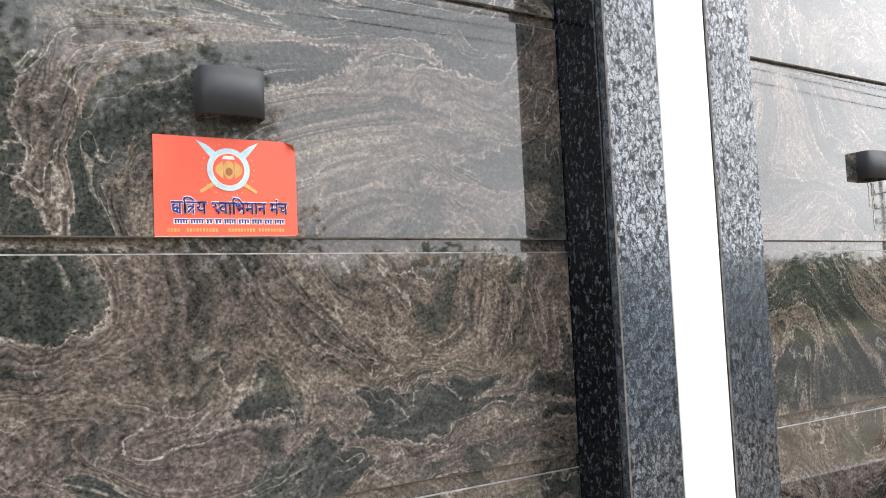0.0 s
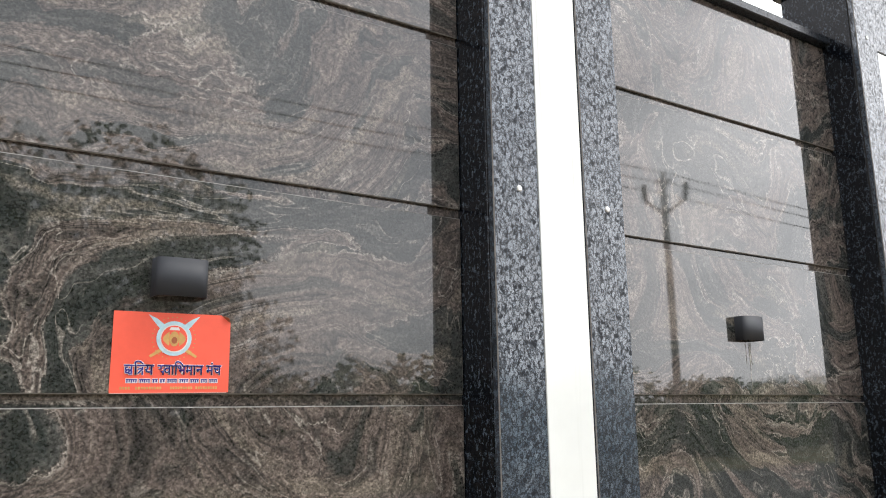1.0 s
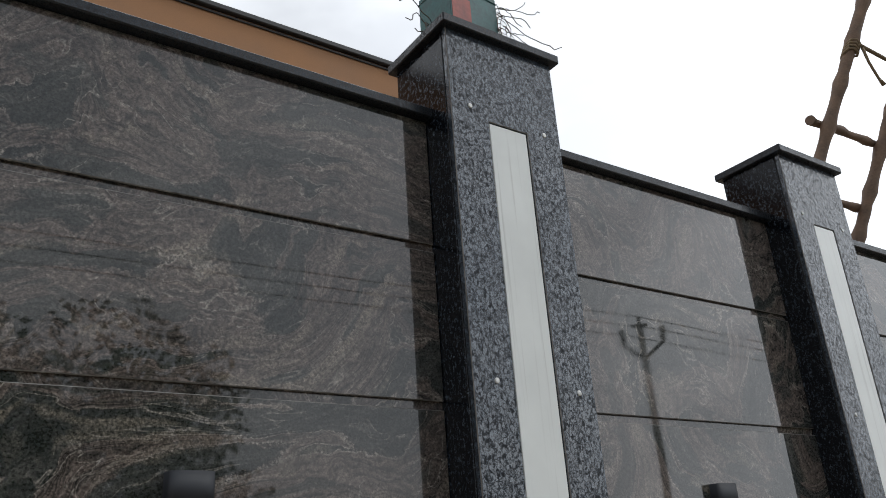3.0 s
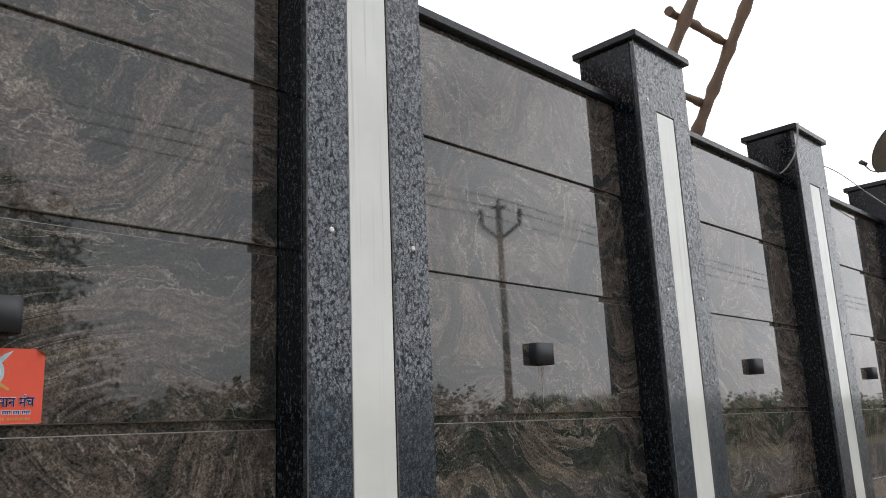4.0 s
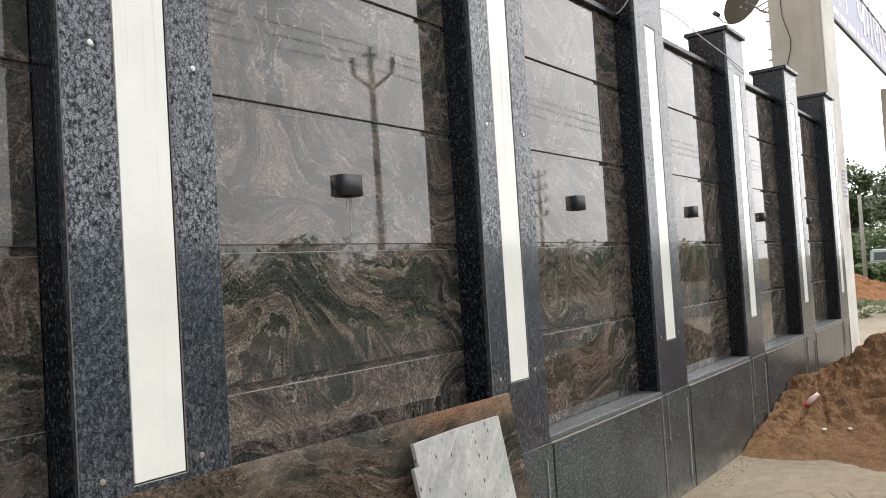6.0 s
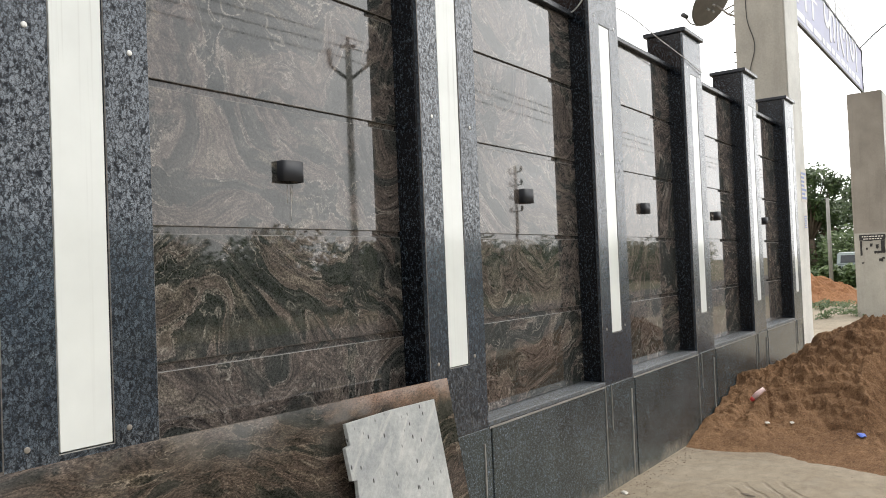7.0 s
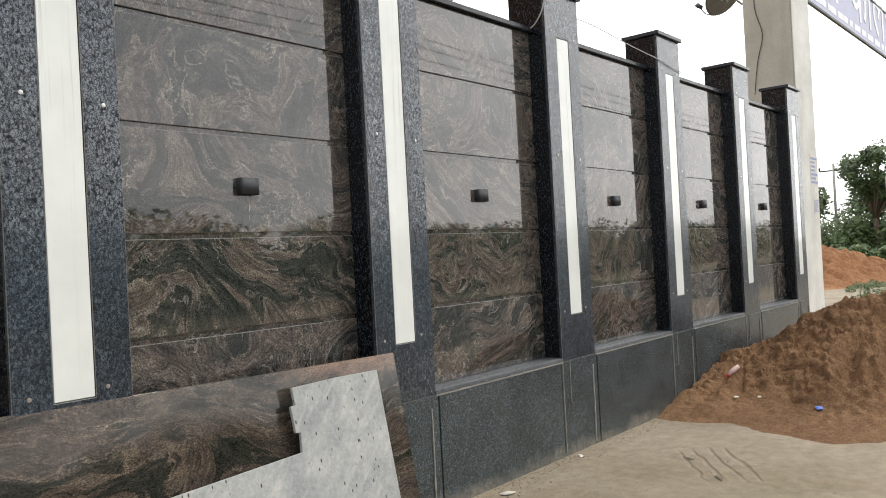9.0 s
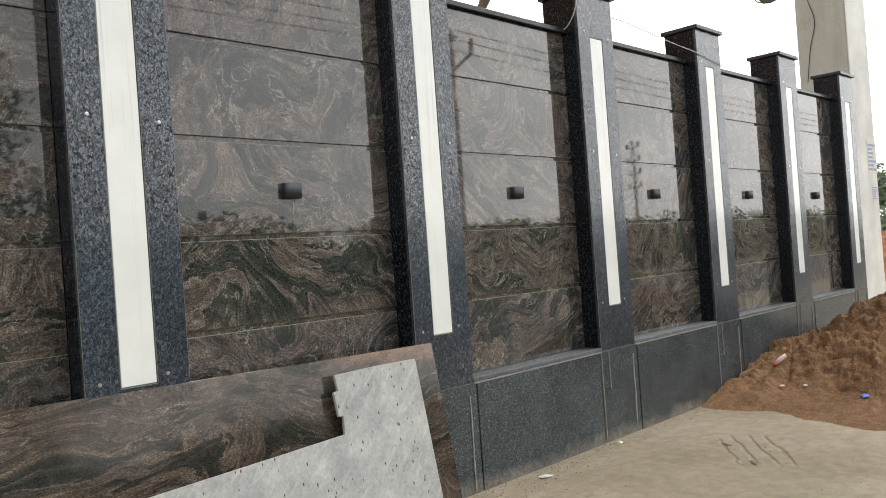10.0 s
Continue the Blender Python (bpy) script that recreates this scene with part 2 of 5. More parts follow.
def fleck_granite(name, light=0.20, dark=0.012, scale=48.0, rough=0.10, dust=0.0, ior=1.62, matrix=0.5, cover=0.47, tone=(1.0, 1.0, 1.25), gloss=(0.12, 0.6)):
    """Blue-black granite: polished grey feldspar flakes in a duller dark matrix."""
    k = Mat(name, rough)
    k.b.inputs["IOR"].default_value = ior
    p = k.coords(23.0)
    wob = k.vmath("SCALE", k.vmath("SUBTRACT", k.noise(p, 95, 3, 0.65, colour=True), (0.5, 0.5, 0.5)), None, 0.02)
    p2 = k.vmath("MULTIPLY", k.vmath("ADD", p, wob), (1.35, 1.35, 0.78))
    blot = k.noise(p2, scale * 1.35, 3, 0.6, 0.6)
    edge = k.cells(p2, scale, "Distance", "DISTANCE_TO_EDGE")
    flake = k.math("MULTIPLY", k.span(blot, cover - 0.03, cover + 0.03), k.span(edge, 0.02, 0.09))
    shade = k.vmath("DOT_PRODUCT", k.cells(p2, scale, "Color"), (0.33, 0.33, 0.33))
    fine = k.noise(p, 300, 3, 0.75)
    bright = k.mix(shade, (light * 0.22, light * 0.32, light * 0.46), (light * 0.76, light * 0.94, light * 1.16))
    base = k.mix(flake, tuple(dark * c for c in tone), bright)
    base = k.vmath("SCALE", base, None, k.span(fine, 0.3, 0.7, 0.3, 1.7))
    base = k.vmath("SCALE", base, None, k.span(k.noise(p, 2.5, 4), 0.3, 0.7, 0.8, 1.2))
    flat = k.math("SUBTRACT", 1.0, flake)
    k.put(k.span(flake, 0.0, 1.0, *gloss), k.b.inputs["Specular IOR Level"])
    if dust:
        pos = k.coords(world=True)
        z = k.n.new("ShaderNodeSeparateXYZ")
        k.l.new(pos, z.inputs[0])
        foot = k.math("ADD", z.outputs["Z"], k.span(k.noise(pos, 5, 4), 0.3, 0.7, -0.06, 0.06))
        low = k.math("ADD", k.span(foot, 0.0, 0.10, 1.0, 0.0), k.span(k.noise(pos, 6, 5), 0.58, 0.9, 0.0, 0.12))
        low = k.math("MULTIPLY", low, k.span(k.noise(pos, 40, 4), 0.2, 0.7))
        base = k.mix(k.math("MULTIPLY", low, dust, clamp=True), base, (0.255, 0.235, 0.20))
        runs = k.noise(k.vmath("MULTIPLY", pos, (26.0, 26.0, 0.7)), 1.0, 3)
        base = k.mix(k.math("MULTIPLY", k.span(runs, 0.68, 0.84), 0.25), base, (0.30, 0.29, 0.27))
    k.rough(k.math("ADD", k.math("MULTIPLY", flat, matrix), rough, clamp=True))
    k.bump(k.math("ADD", k.math("MULTIPLY", flake, 0.6), k.math("MULTIPLY", k.noise(p, 90, 2), 0.6)), 0.10, 0.002)
    return k.colour(base)


def plain(name, colour, rough=0.5, metal=0.0, var=0.2, scale=6.0, relief=0.1, grain=90.0):
    """A painted or moulded surface, slightly uneven."""
    k = Mat(name, rough, metal)
    p = k.coords(11.0)
    a, b = k.noise(p, scale, 5, 0.6), k.noise(p, grain, 3, 0.6)
    f = k.math("ADD", k.span(a, 0.3, 0.7, 1 - var, 1 + var), k.span(b, 0.3, 0.7, -var * 0.5, var * 0.5))
    k.bump(b, relief, 0.004)
    k.rough(k.span(a, 0.3, 0.7, rough * 0.85, min(1.0, rough * 1.15)))
    return k.colour(k.vmath("SCALE", colour, None, f))


def white_panel():
    k = Mat("white_polished_strip", 0.07)
    p = k.coords(9.0)
    runs = k.noise(k.vmath("MULTIPLY", p, (60.0, 1.0, 1.1)), 1.0, 4, 0.6)
    high = k.n.new("ShaderNodeSeparateXYZ")
    k.l.new(k.coords(), high.inputs[0])
    fall = k.math("ADD", high.outputs["Z"], k.span(k.noise(k.vmath("MULTIPLY", p, (45.0, 1.0, 0.3)), 1.0, 2), 0.3, 0.7, -0.35, 0.35))
    stain = k.math("MULTIPLY", k.span(runs, 0.56, 0.72), k.math("MULTIPLY", k.span(fall, 1.9, 2.4, 0.1, 0.45), k.span(fall, 2.75, 3.0, 1.0, 0.3)))
    base = k.mix(stain, (0.845, 0.87, 0.845), (0.42, 0.41, 0.38))
    base = k.vmath("SCALE", base, None, k.span(k.noise(p, 5, 5), 0.3, 0.7, 0.95, 1.04))
    return k.colour(base)


def concrete(name, tone=(0.36, 0.34, 0.30), streak=0.4):
    k = Mat(name, 0.85)
    p = k.coords(5.0)
    a, b = k.noise(p, 1.7, 6, 0.62), k.noise(p, 45, 4, 0.65)
    runs = k.noise(k.vmath("MULTIPLY", p, (9.0, 9.0, 0.5)), 1.0, 5, 0.6)
    base = k.vmath("SCALE", tone, None, k.math("ADD", k.span(a, 0.3, 0.7, 0.82, 1.16), k.span(b, 0.3, 0.7, -0.09, 0.09)))
    base = k.mix(k.math("MULTIPLY", k.span(runs, 0.52, 0.75), streak), base, tuple(c * 0.55 for c in tone))
    k.bump(b, 0.25, 0.006)
    return k.colour(base)


def soil(name, tone, dark, pebble=0.0, scale=1.0):
    k = Mat(name, 0.97)
    k.b.inputs["Specular IOR Level"].default_value = 0.15
    p = k.coords(world=True)
    a, b, c, d = k.noise(p, 1.5 * scale, 6, 0.65), k.noise(p, 16 * scale, 6, 0.72), k.noise(p, 75 * scale, 4, 0.75), k.noise(p, 240 * scale, 2, 0.7)
    mixed = k.math("ADD", k.math("MULTIPLY", a, 0.45), k.math("MULTIPLY", b, 0.55))
    base = k.mix(k.span(mixed, 0.36, 0.64), dark, tone)
    base = k.vmath("SCALE", base, None, k.math("MULTIPLY", k.span(c, 0.30, 0.70, 0.52, 1.48), k.span(d, 0.3, 0.7, 0.75, 1.25)))
    h = k.math("ADD", k.math("MULTIPLY", b, 0.45), k.math("ADD", k.math("MULTIPLY", c, 0.5), k.math("MULTIPLY", d, 0.15)))
    if pebble:
        st = k.span(k.cells(p, 45, "Distance"), 0.0, 0.2, 1.0, 0.0)
        st = k.math("MULTIPLY", st, k.span(k.noise(p, 12, 2), 0.56, 0.66))
        base = k.mix(k.math("MULTIPLY", st, pebble), base, (0.33, 0.26, 0.19))
        h = k.math("ADD", h, k.math("MULTIPLY", st, 0.5))
    k.bump(h, 0.75, 0.04)
    return k.colour(base)


def ground_mat():
    """Trodden sandy forecourt that turns to weeds and earth farther off."""
    k = Mat("sandy_ground", 0.92)
    p = k.coords(world=True)
    a, b, c = k.noise(p, 0.9, 6, 0.62), k.noise(p, 11, 5, 0.65), k.noise(p, 160, 3, 0.7)
    sand = k.mix(k.span(a, 0.36, 0.62), (0.225, 0.180, 0.126), (0.305, 0.255, 0.190))
    sand = k.vmath("SCALE", sand, None, k.math("ADD", k.span(b, 0.3, 0.7, 0.80, 1.16), k.span(c, 0.3, 0.7, -0.16, 0.16)))
    tracks = k.noise(k.vmath("MULTIPLY", p, (2.2, 14.0, 1.0)), 1.0, 4, 0.6, 0.6)
    sand = k.mix(k.math("MULTIPLY", k.span(tracks, 0.58, 0.74), 0.4), sand, (0.15, 0.118, 0.082))
    sand = k.mix(k.math("MULTIPLY", k.span(k.noise(p, 3.2, 5, 0.7), 0.52, 0.70), 0.35), sand, (0.36, 0.325, 0.265))
    speck = k.math("MULTIPLY", k.span(k.cells(p, 55, "Distance"), 0.06, 0.16, 1.0, 0.0), k.span(k.noise(p, 7, 3), 0.54, 0.64))
    sand = k.mix(k.math("MULTIPLY", speck, 0.7), sand, (0.10, 0.078, 0.055))
    lug = k.vmath("ADD", p, k.vmath("SCALE", k.noise(p, 2.5, 3, 0.6, colour=True), None, 0.16))
    along, across = k.vmath("DOT_PRODUCT", lug, (0.8, 0.59, 0.0)), k.vmath("DOT_PRODUCT", lug, (-0.59, 0.8, 0.0))
    tread = k.span(k.math("PINGPONG", k.math("MULTIPLY", across, 9.0), 0.5), 0.32, 0.45)
    inside = k.math("MULTIPLY", k.span(k.math("ABSOLUTE", k.math("SUBTRACT", along, 4.45)), 0.26, 0.44, 1.0, 0.0), k.span(k.math("ABSOLUTE", k.math("ADD", across, 3.02)), 0.16, 0.24, 1.0, 0.0))
    tread = k.math("MULTIPLY", tread, inside)
    sand = k.mix(k.math("MULTIPLY", tread, 0.22), sand, (0.12, 0.094, 0.066))
    xyz = k.n.new("ShaderNodeSeparateXYZ")
    k.l.new(p, xyz.inputs[0])
    green = k.mix(k.span(k.noise(p, 0.5, 6, 0.7), 0.35, 0.65), (0.06, 0.085, 0.03), (0.20, 0.15, 0.085))
    green = k.vmath("SCALE", green, None, k.span(b, 0.25, 0.75, 0.6, 1.4))
    far = k.math("ADD", k.span(xyz.outputs["X"], 19.0, 31.0), k.span(xyz.outputs["Y"], -5.0, -8.0))
    far = k.math("ADD", far, k.span(k.noise(p, 0.35, 5), 0.3, 0.7, -0.35, 0.35), clamp=True)
    # unseen asphalt strip, added so the polished slabs reflect dark ground
    road = k.vmath("SCALE", (0.05, 0.049, 0.047), None, k.math("ADD", k.span(b, 0.3, 0.7, 0.8, 1.2), k.span(c, 0.3, 0.7, -0.3, 0.3)))
    edge = k.math("ADD", xyz.outputs["Y"], k.span(k.noise(p, 1.1, 5), 0.3, 0.7, -0.5, 0.5))
    on_added_road = k.math("MULTIPLY", k.span(edge, -3.6, -3.9), k.span(edge, -11.6, -11.2))
    k.bump(k.math("SUBTRACT", k.math("ADD", k.math("MULTIPLY", b, 0.6), k.math("MULTIPLY", c, 0.3)), k.math("MULTIPLY", tread, 1.2)), 0.6, 0.02)
    return k.colour(k.mix(on_added_road, k.mix(far, sand, green), road))


def leaf_mat(name, a, b):
    k = Mat(name, 0.55)
    geo = k.n.new("ShaderNodeNewGeometry")
    base = k.mix(geo.outputs["Random Per Island"], a, b)
    k.b.inputs["Transmission Weight"].default_value = 0.0
    return k.colour(base)


M_PANEL = swirl_granite("swirled_red_brown_granite")
M_PANEL_SLAB = swirl_granite("loose_slab_granite", 0.62, 0.07, 1.5, (0.75, 1.0, 1.35), 0.0, 1.10, True)
M_FLECK = fleck_granite("flaked_blue_black_granite", 0.145, 0.011, 56.0, 0.06, 0.0, 1.68, 0.26, 0.452, (0.75, 1.0, 1.45), (0.12, 0.85))
# pillar granite again, base colour darkened for the dark panels the sides reflect
M_SIDE = fleck_granite("side_granite_dark_reflection", 0.115, 0.005, 60.0, 0.05, 0.0, 1.42, 0.05, 0.575, (0.8, 1.0, 1.5), (0.4, 0.5))
M_CAP = fleck_granite("dark_cap_granite", 0.06, 0.012, 70.0, 0.18, 0.0, 1.5, 0.2, gloss=(0.3, 0.5))
M_PLINTH = fleck_granite("dusty_plinth_granite", 0.30, 0.050, 105.0, 0.11, 1.0, 1.5, 0.12, 0.56, (0.85, 1.03, 1.0), (0.4, 0.5))
M_LEDGE = fleck_granite("dust_covered_ledge", 0.24, 0.10, 70.0, 0.3, 0.0, 1.5, 0.3, 0.5, (1.0, 0.97, 0.9), (0.4, 0.5))
M_WHITE = white_panel()
M_ARRIS = plain("scuffed_stone_edge", (0.17, 0.162, 0.15), 0.6, 0, 0.5, 30)
M_JOINT = plain("dark_joint", (0.012, 0.011, 0.010), 0.7)
M_MORTAR = plain("pale_grout", (0.27, 0.26, 0.24), 0.9)
M_LAMP = plain("charcoal_lamp_metal", (0.024, 0.027, 0.034), 0.6, 0.0, 0.08, 20, 0.05, 300)
M_GLASS = plain("frosted_lamp_lens", (0.45, 0.45, 0.42), 0.4)
M_PIPE_DULL = plain("dull_mast_metal", (0.26, 0.24, 0.21), 0.6)
M_SCREW = plain("zinc_screw", (0.72, 0.72, 0.70), 0.35, 0.3)
M_LIME = plain("lime_drip", (0.62, 0.60, 0.56), 0.9)
M_CORE = concrete("wall_core_cement", (0.26, 0.25, 0.23))
M_CONCRETE = concrete("weathered_column_cement", (0.40, 0.385, 0.34), 0.3)
M_CONCRETE_PALE = concrete("pale_column_cement", (0.70, 0.695, 0.66), 0.15)
M_CONCRETE_DARK = concrete("brown_grey_column_cement", (0.27, 0.245, 0.21), 0.35)
M_SAND = soil("heaped_sand", (0.285, 0.168, 0.093), (0.135, 0.075, 0.041), 0.3)
M_EARTH = soil("orange_earth", (0.33, 0.17, 0.085), (0.20, 0.095, 0.048))
M_GROUND = ground_mat()
M_BAMBOO = plain("weathered_bamboo", (0.19, 0.125, 0.085), 0.7, 0, 0.35, 9, 0.3)
M_ROPE = plain("jute_rope", (0.24, 0.18, 0.11), 0.9, 0, 0.2, 60, 0.4)
M_ORANGE = plain("orange_facade_paint", (0.38, 0.20, 0.10), 0.8, 0, 0.12, 1.2, 0.1)
M_DARKTRIM = plain("dark_metal_trim", (0.03, 0.03, 0.032), 0.5)
M_DISH = plain("dull_dish_paint", (0.20, 0.185, 0.16), 0.55, 0, 0.25, 4)
M_PIPE = plain("galvanised_pipe", (0.40, 0.40, 0.39), 0.45, 0.4)
M_CABLE = plain("black_cable", (0.02, 0.02, 0.02), 0.5)
M_CABLE_PALE = plain("grey_cable", (0.45, 0.45, 0.45), 0.5)
M_BANNER = plain("faded_violet_banner", (0.44, 0.45, 0.62), 0.5, 0, 0.12, 1.5)
M_BANNER_INK = plain("white_banner_ink", (0.85, 0.85, 0.88), 0.5)
M_LEAF = leaf_mat("tree_leaves", (0.028, 0.055, 0.016), (0.075, 0.115, 0.034))
M_LEAF_B = leaf_mat("shrub_leaves", (0.04, 0.075, 0.02), (0.10, 0.145, 0.045))
M_BARK = plain("grey_brown_bark", (0.13, 0.10, 0.075), 0.9, 0, 0.3, 8, 0.5)
M_POLE = concrete("pole_cement", (0.30, 0.29, 0.27), 0.2)


# ---- mesh helpers ----
def box(bm, lo, hi, bevel=0.0):
    mid = [(a + b) / 2 for a, b in zip(lo, hi)]
    size = [b - a for a, b in zip(lo, hi)]
    r = bmesh.ops.create_cube(bm, size=1.0, matrix=Matrix.LocRotScale(mid, None, size))
    if bevel:
        edges = list({e for v in r["verts"] for e in v.link_edges})
        bmesh.ops.bevel(bm, geom=edges, offset=bevel, segments=1, affect="EDGES")
    return bm


def boxed(lo, hi, bevel=0.0):
    return box(bmesh.new(), lo, hi, bevel)


def tube(bm, points, radii, sides=8, caps=True):
    """A round bar along points."""
    pts = [Vector(p) for p in points]
    if isinstance(radii, (int, float)):
        radii = [radii] * len(pts)
    rings = []
    for i, p in enumerate(pts):
        d = (pts[min(i + 1, len(pts) - 1)] - pts[max(i - 1, 0)]).normalized()
        u = d.orthogonal().normalized() if not rings else (u - d * u.dot(d)).normalized()
        w = d.cross(u)
        rings.append([bm.verts.new(p + (u * math.cos(a) + w * math.sin(a)) * radii[i]) for a in (math.tau * j / sides for j in range(sides))])
    for r0, r1 in zip(rings, rings[1:]):
        for j in range(sides):
            bm.faces.new((r0[j], r0[(j + 1) % sides], r1[(j + 1) % sides], r1[j])).smooth = True
    if caps:
        bm.faces.new(rings[0][::-1])
        bm.faces.new(rings[-1])
    return bm


def prism(bm, outline, y0, y1):
    """An outline in x and z, drawn out from y0 to y1."""
    a = [bm.verts.new((x, y0, z)) for x, z in outline]
    b = [bm.verts.new((x, y1, z)) for x, z in outline]
    bm.faces.new(a)
    bm.faces.new(b[::-1])
    for i in range(len(a)):
        j = (i + 1) % len(a)
        bm.faces.new((a[j], a[i], b[i], b[j]))
    bmesh.ops.recalc_face_normals(bm, faces=bm.faces)
    return bm


def mesh(name, bm, material):
    me = bpy.data.meshes.new(name)
    bm.to_mesh(me)
    bm.free()
    me.materials.append(material)
    return me


def worn_edges(me, material):
    """Gives the narrow bevels of a slab a scuffed, paler stone."""
    me.materials.append(material)
    for f in me.polygons:
        if max(abs(c) for c in f.normal) < 0.95:
            f.material_index = 1
    return me


def put_mesh(name, me, parent=None, m=None, label=""):
    ob = new(name, me)
    if m is not None:
        ob.matrix_basis = m
    ob.parent = parent
    if label:
        ob["label"] = label
    return ob


def part(name, bm, material, parent, label="", m=None):
    return put_mesh(name, mesh(name, bm, material), parent, m, label)


def thing(name, label, category, m=None, group="", kind=""):
    ob = tagged(new(name), label, category, group, kind)
    if m is not None:
        ob.matrix_basis = m
    return ob


# ---- ground ----
FRONT, PANEL = 1.11, 1.255
PITCH, FIRST = 1.862, 1.535
CENTRES = [FIRST + PITCH * i for i in range(6)]
HALF = 0.2325


def build_ground():
    bm = bmesh.new()
    xs = [-400, -120, -40, -12] + [-6 + 0.5 * i for i in range(53)] + [30, 60, 150, 500]
    ys = [-500, -150, -50, -20] + [-8 + 0.5 * i for i in range(41)] + [25, 60, 150, 500]
    grid = []
    for x in xs:
        row = []
        for y in ys:
            near = -6 <= x <= 20 and -8 <= y <= 0.6
            z = 0.03 * (noise.noise((x * 0.7, y * 0.7, 1.0))) if near and x > 0 else 0.0
            row.append(bm.verts.new((x, y, z if y < 0.6 else 0.0)))
        grid.append(row)
    for i in range(len(xs) - 1):
        for j in range(len(ys) - 1):
            bm.faces.new((grid[i][j], grid[i + 1][j], grid[i + 1][j + 1], grid[i][j + 1])).smooth = True
    tagged(part("ground", bm, M_GROUND, None), "trodden sandy ground with wheel marks, an unseen dark road strip added behind", "ground", kind="structure")


build_ground()

# ---- the compound wall ----
ROWS_Z = [(0.700, 1.163), (1.190, 1.617), (1.642, 2.104), (2.129, 2.597), (2.622, 3.067)]


def build_wall():
    wall = thing("wall_1", "tall compound wall clad in polished swirled granite slabs", "wall", kind="structure")
    part("wall_core", boxed((-3.0, PANEL + 0.024, 0.0), (11.05, 1.42, 3.069)), M_CORE, wall, "cement core behind the cladding")
    part("groove_backing", boxed((-3.0, PANEL + 0.012, 0.70), (11.0, PANEL + 0.026, 3.067)), M_PANEL, wall, "recessed granite joint bands")
    part("coping", boxed((-3.0, PANEL - 0.035, 3.0695), (11.0, 1.45, 3.106), 0.004), M_CAP, wall, "dark granite coping slab")
    part("plain_wall_end", boxed((-3.0, PANEL, 0.70), (-0.12, PANEL + 0.011, 3.067)), M_PANEL, wall)
    lefts = [-0.10] + [c + HALF for c in CENTRES]
    rights = [c - HALF for c in CENTRES]
    panel_meshes = {}
    for x0, x1 in zip(lefts, rights):
        for z0, z1 in ROWS_Z:
            key = (round(x1 - x0, 2), round(z1 - z0, 3))
            if key not in panel_meshes:
                w, h = (x1 - x0) / 2 - 0.0015, (z1 - z0) / 2
                panel_meshes[key] = worn_edges(mesh("panel", boxed((-w, 0, -h), (w, 0.0115, h), 0.0025), M_PANEL), M_ARRIS)
            put_mesh("panel", panel_meshes[key], wall, pose((x0 + x1) / 2, PANEL, (z0 + z1) / 2))
    return wall


WALL = build_wall()


def build_plinth():
    plinth = thing("plinth_1", "dark dusty granite plinth along the foot of the wall", "plinth", kind="structure")
    part("plinth_core", boxed((-3.0, FRONT + 0.022, 0.0), (11.07, PANEL + 0.02, 0.672)), M_JOINT, plinth)
    for x0, x1 in zip([-0.10] + [c + HALF for c in CENTRES], [c - HALF for c in CENTRES]):
        part("ledge", boxed((x0 - 0.003, FRONT + 0.001, 0.6735), (x1 + 0.003, PANEL + 0.011, 0.6985), 0.003), M_LEDGE, plinth)
    cuts = [-3.0, -0.33, 1.30, 1.77]
    for c in CENTRES[1:]:
        cuts += [c - HALF - 0.03, c + HALF + 0.02]
    cuts[-1] = 11.08
    for i, (a, b) in enumerate(zip(cuts, cuts[1:])):
        part("plinth_slab", boxed((a + 0.004, FRONT - 0.001 - 0.004 * (i % 2), -0.05), (b - 0.004, FRONT + 0.021, 0.672), 0.002), M_PLINTH, plinth)
    rr = random.Random(77)

    def smear(x, z0, z1, width):
        """A thin uneven run of grout down the face."""
        n = int((z1 - z0) / 0.012)
        left, right = [], []
        for i in range(n + 1):
            z = z0 + (z1 - z0) * i / n
            w = width * (0.55 + 0.9 * abs(noise.noise((x * 7, z * 9, 1.0))) + rr.uniform(0, 0.35))
            mid = x + 0.006 * noise.noise((x, z * 5, 4.0))
            left.append((mid - w, z))
            right.append((mid + w, z))
        part("grout_line", prism(bmesh.new(), left + right[::-1], FRONT - 0.0075, FRONT - 0.0005), M_MORTAR, plinth, "smeared pale grout line")

    for c in CENTRES[1:6]:
        smear(c - HALF - 0.012, 0.03, 0.665, 0.0035)
        smear(c + HALF - 0.050, 0.02, 0.60, 0.0050)
        smear(c - HALF + 0.085, 0.38, 0.667, 0.0022)
    for a, b in zip([-0.10] + [c + HALF for c in CENTRES], [c - HALF for c in CENTRES]):
        part("grout_line", prism(bmesh.new(), [(a, 0.664), (b, 0.664), (b, 0.6733)] + [(b + (a - b) * i / 24, 0.6725 + 0.0008 * (i % 3)) for i in range(25)], FRONT - 0.0065, FRONT - 0.0005), M_MORTAR, plinth, "dusty mortar bed under the ledge")
    return plinth


build_plinth()


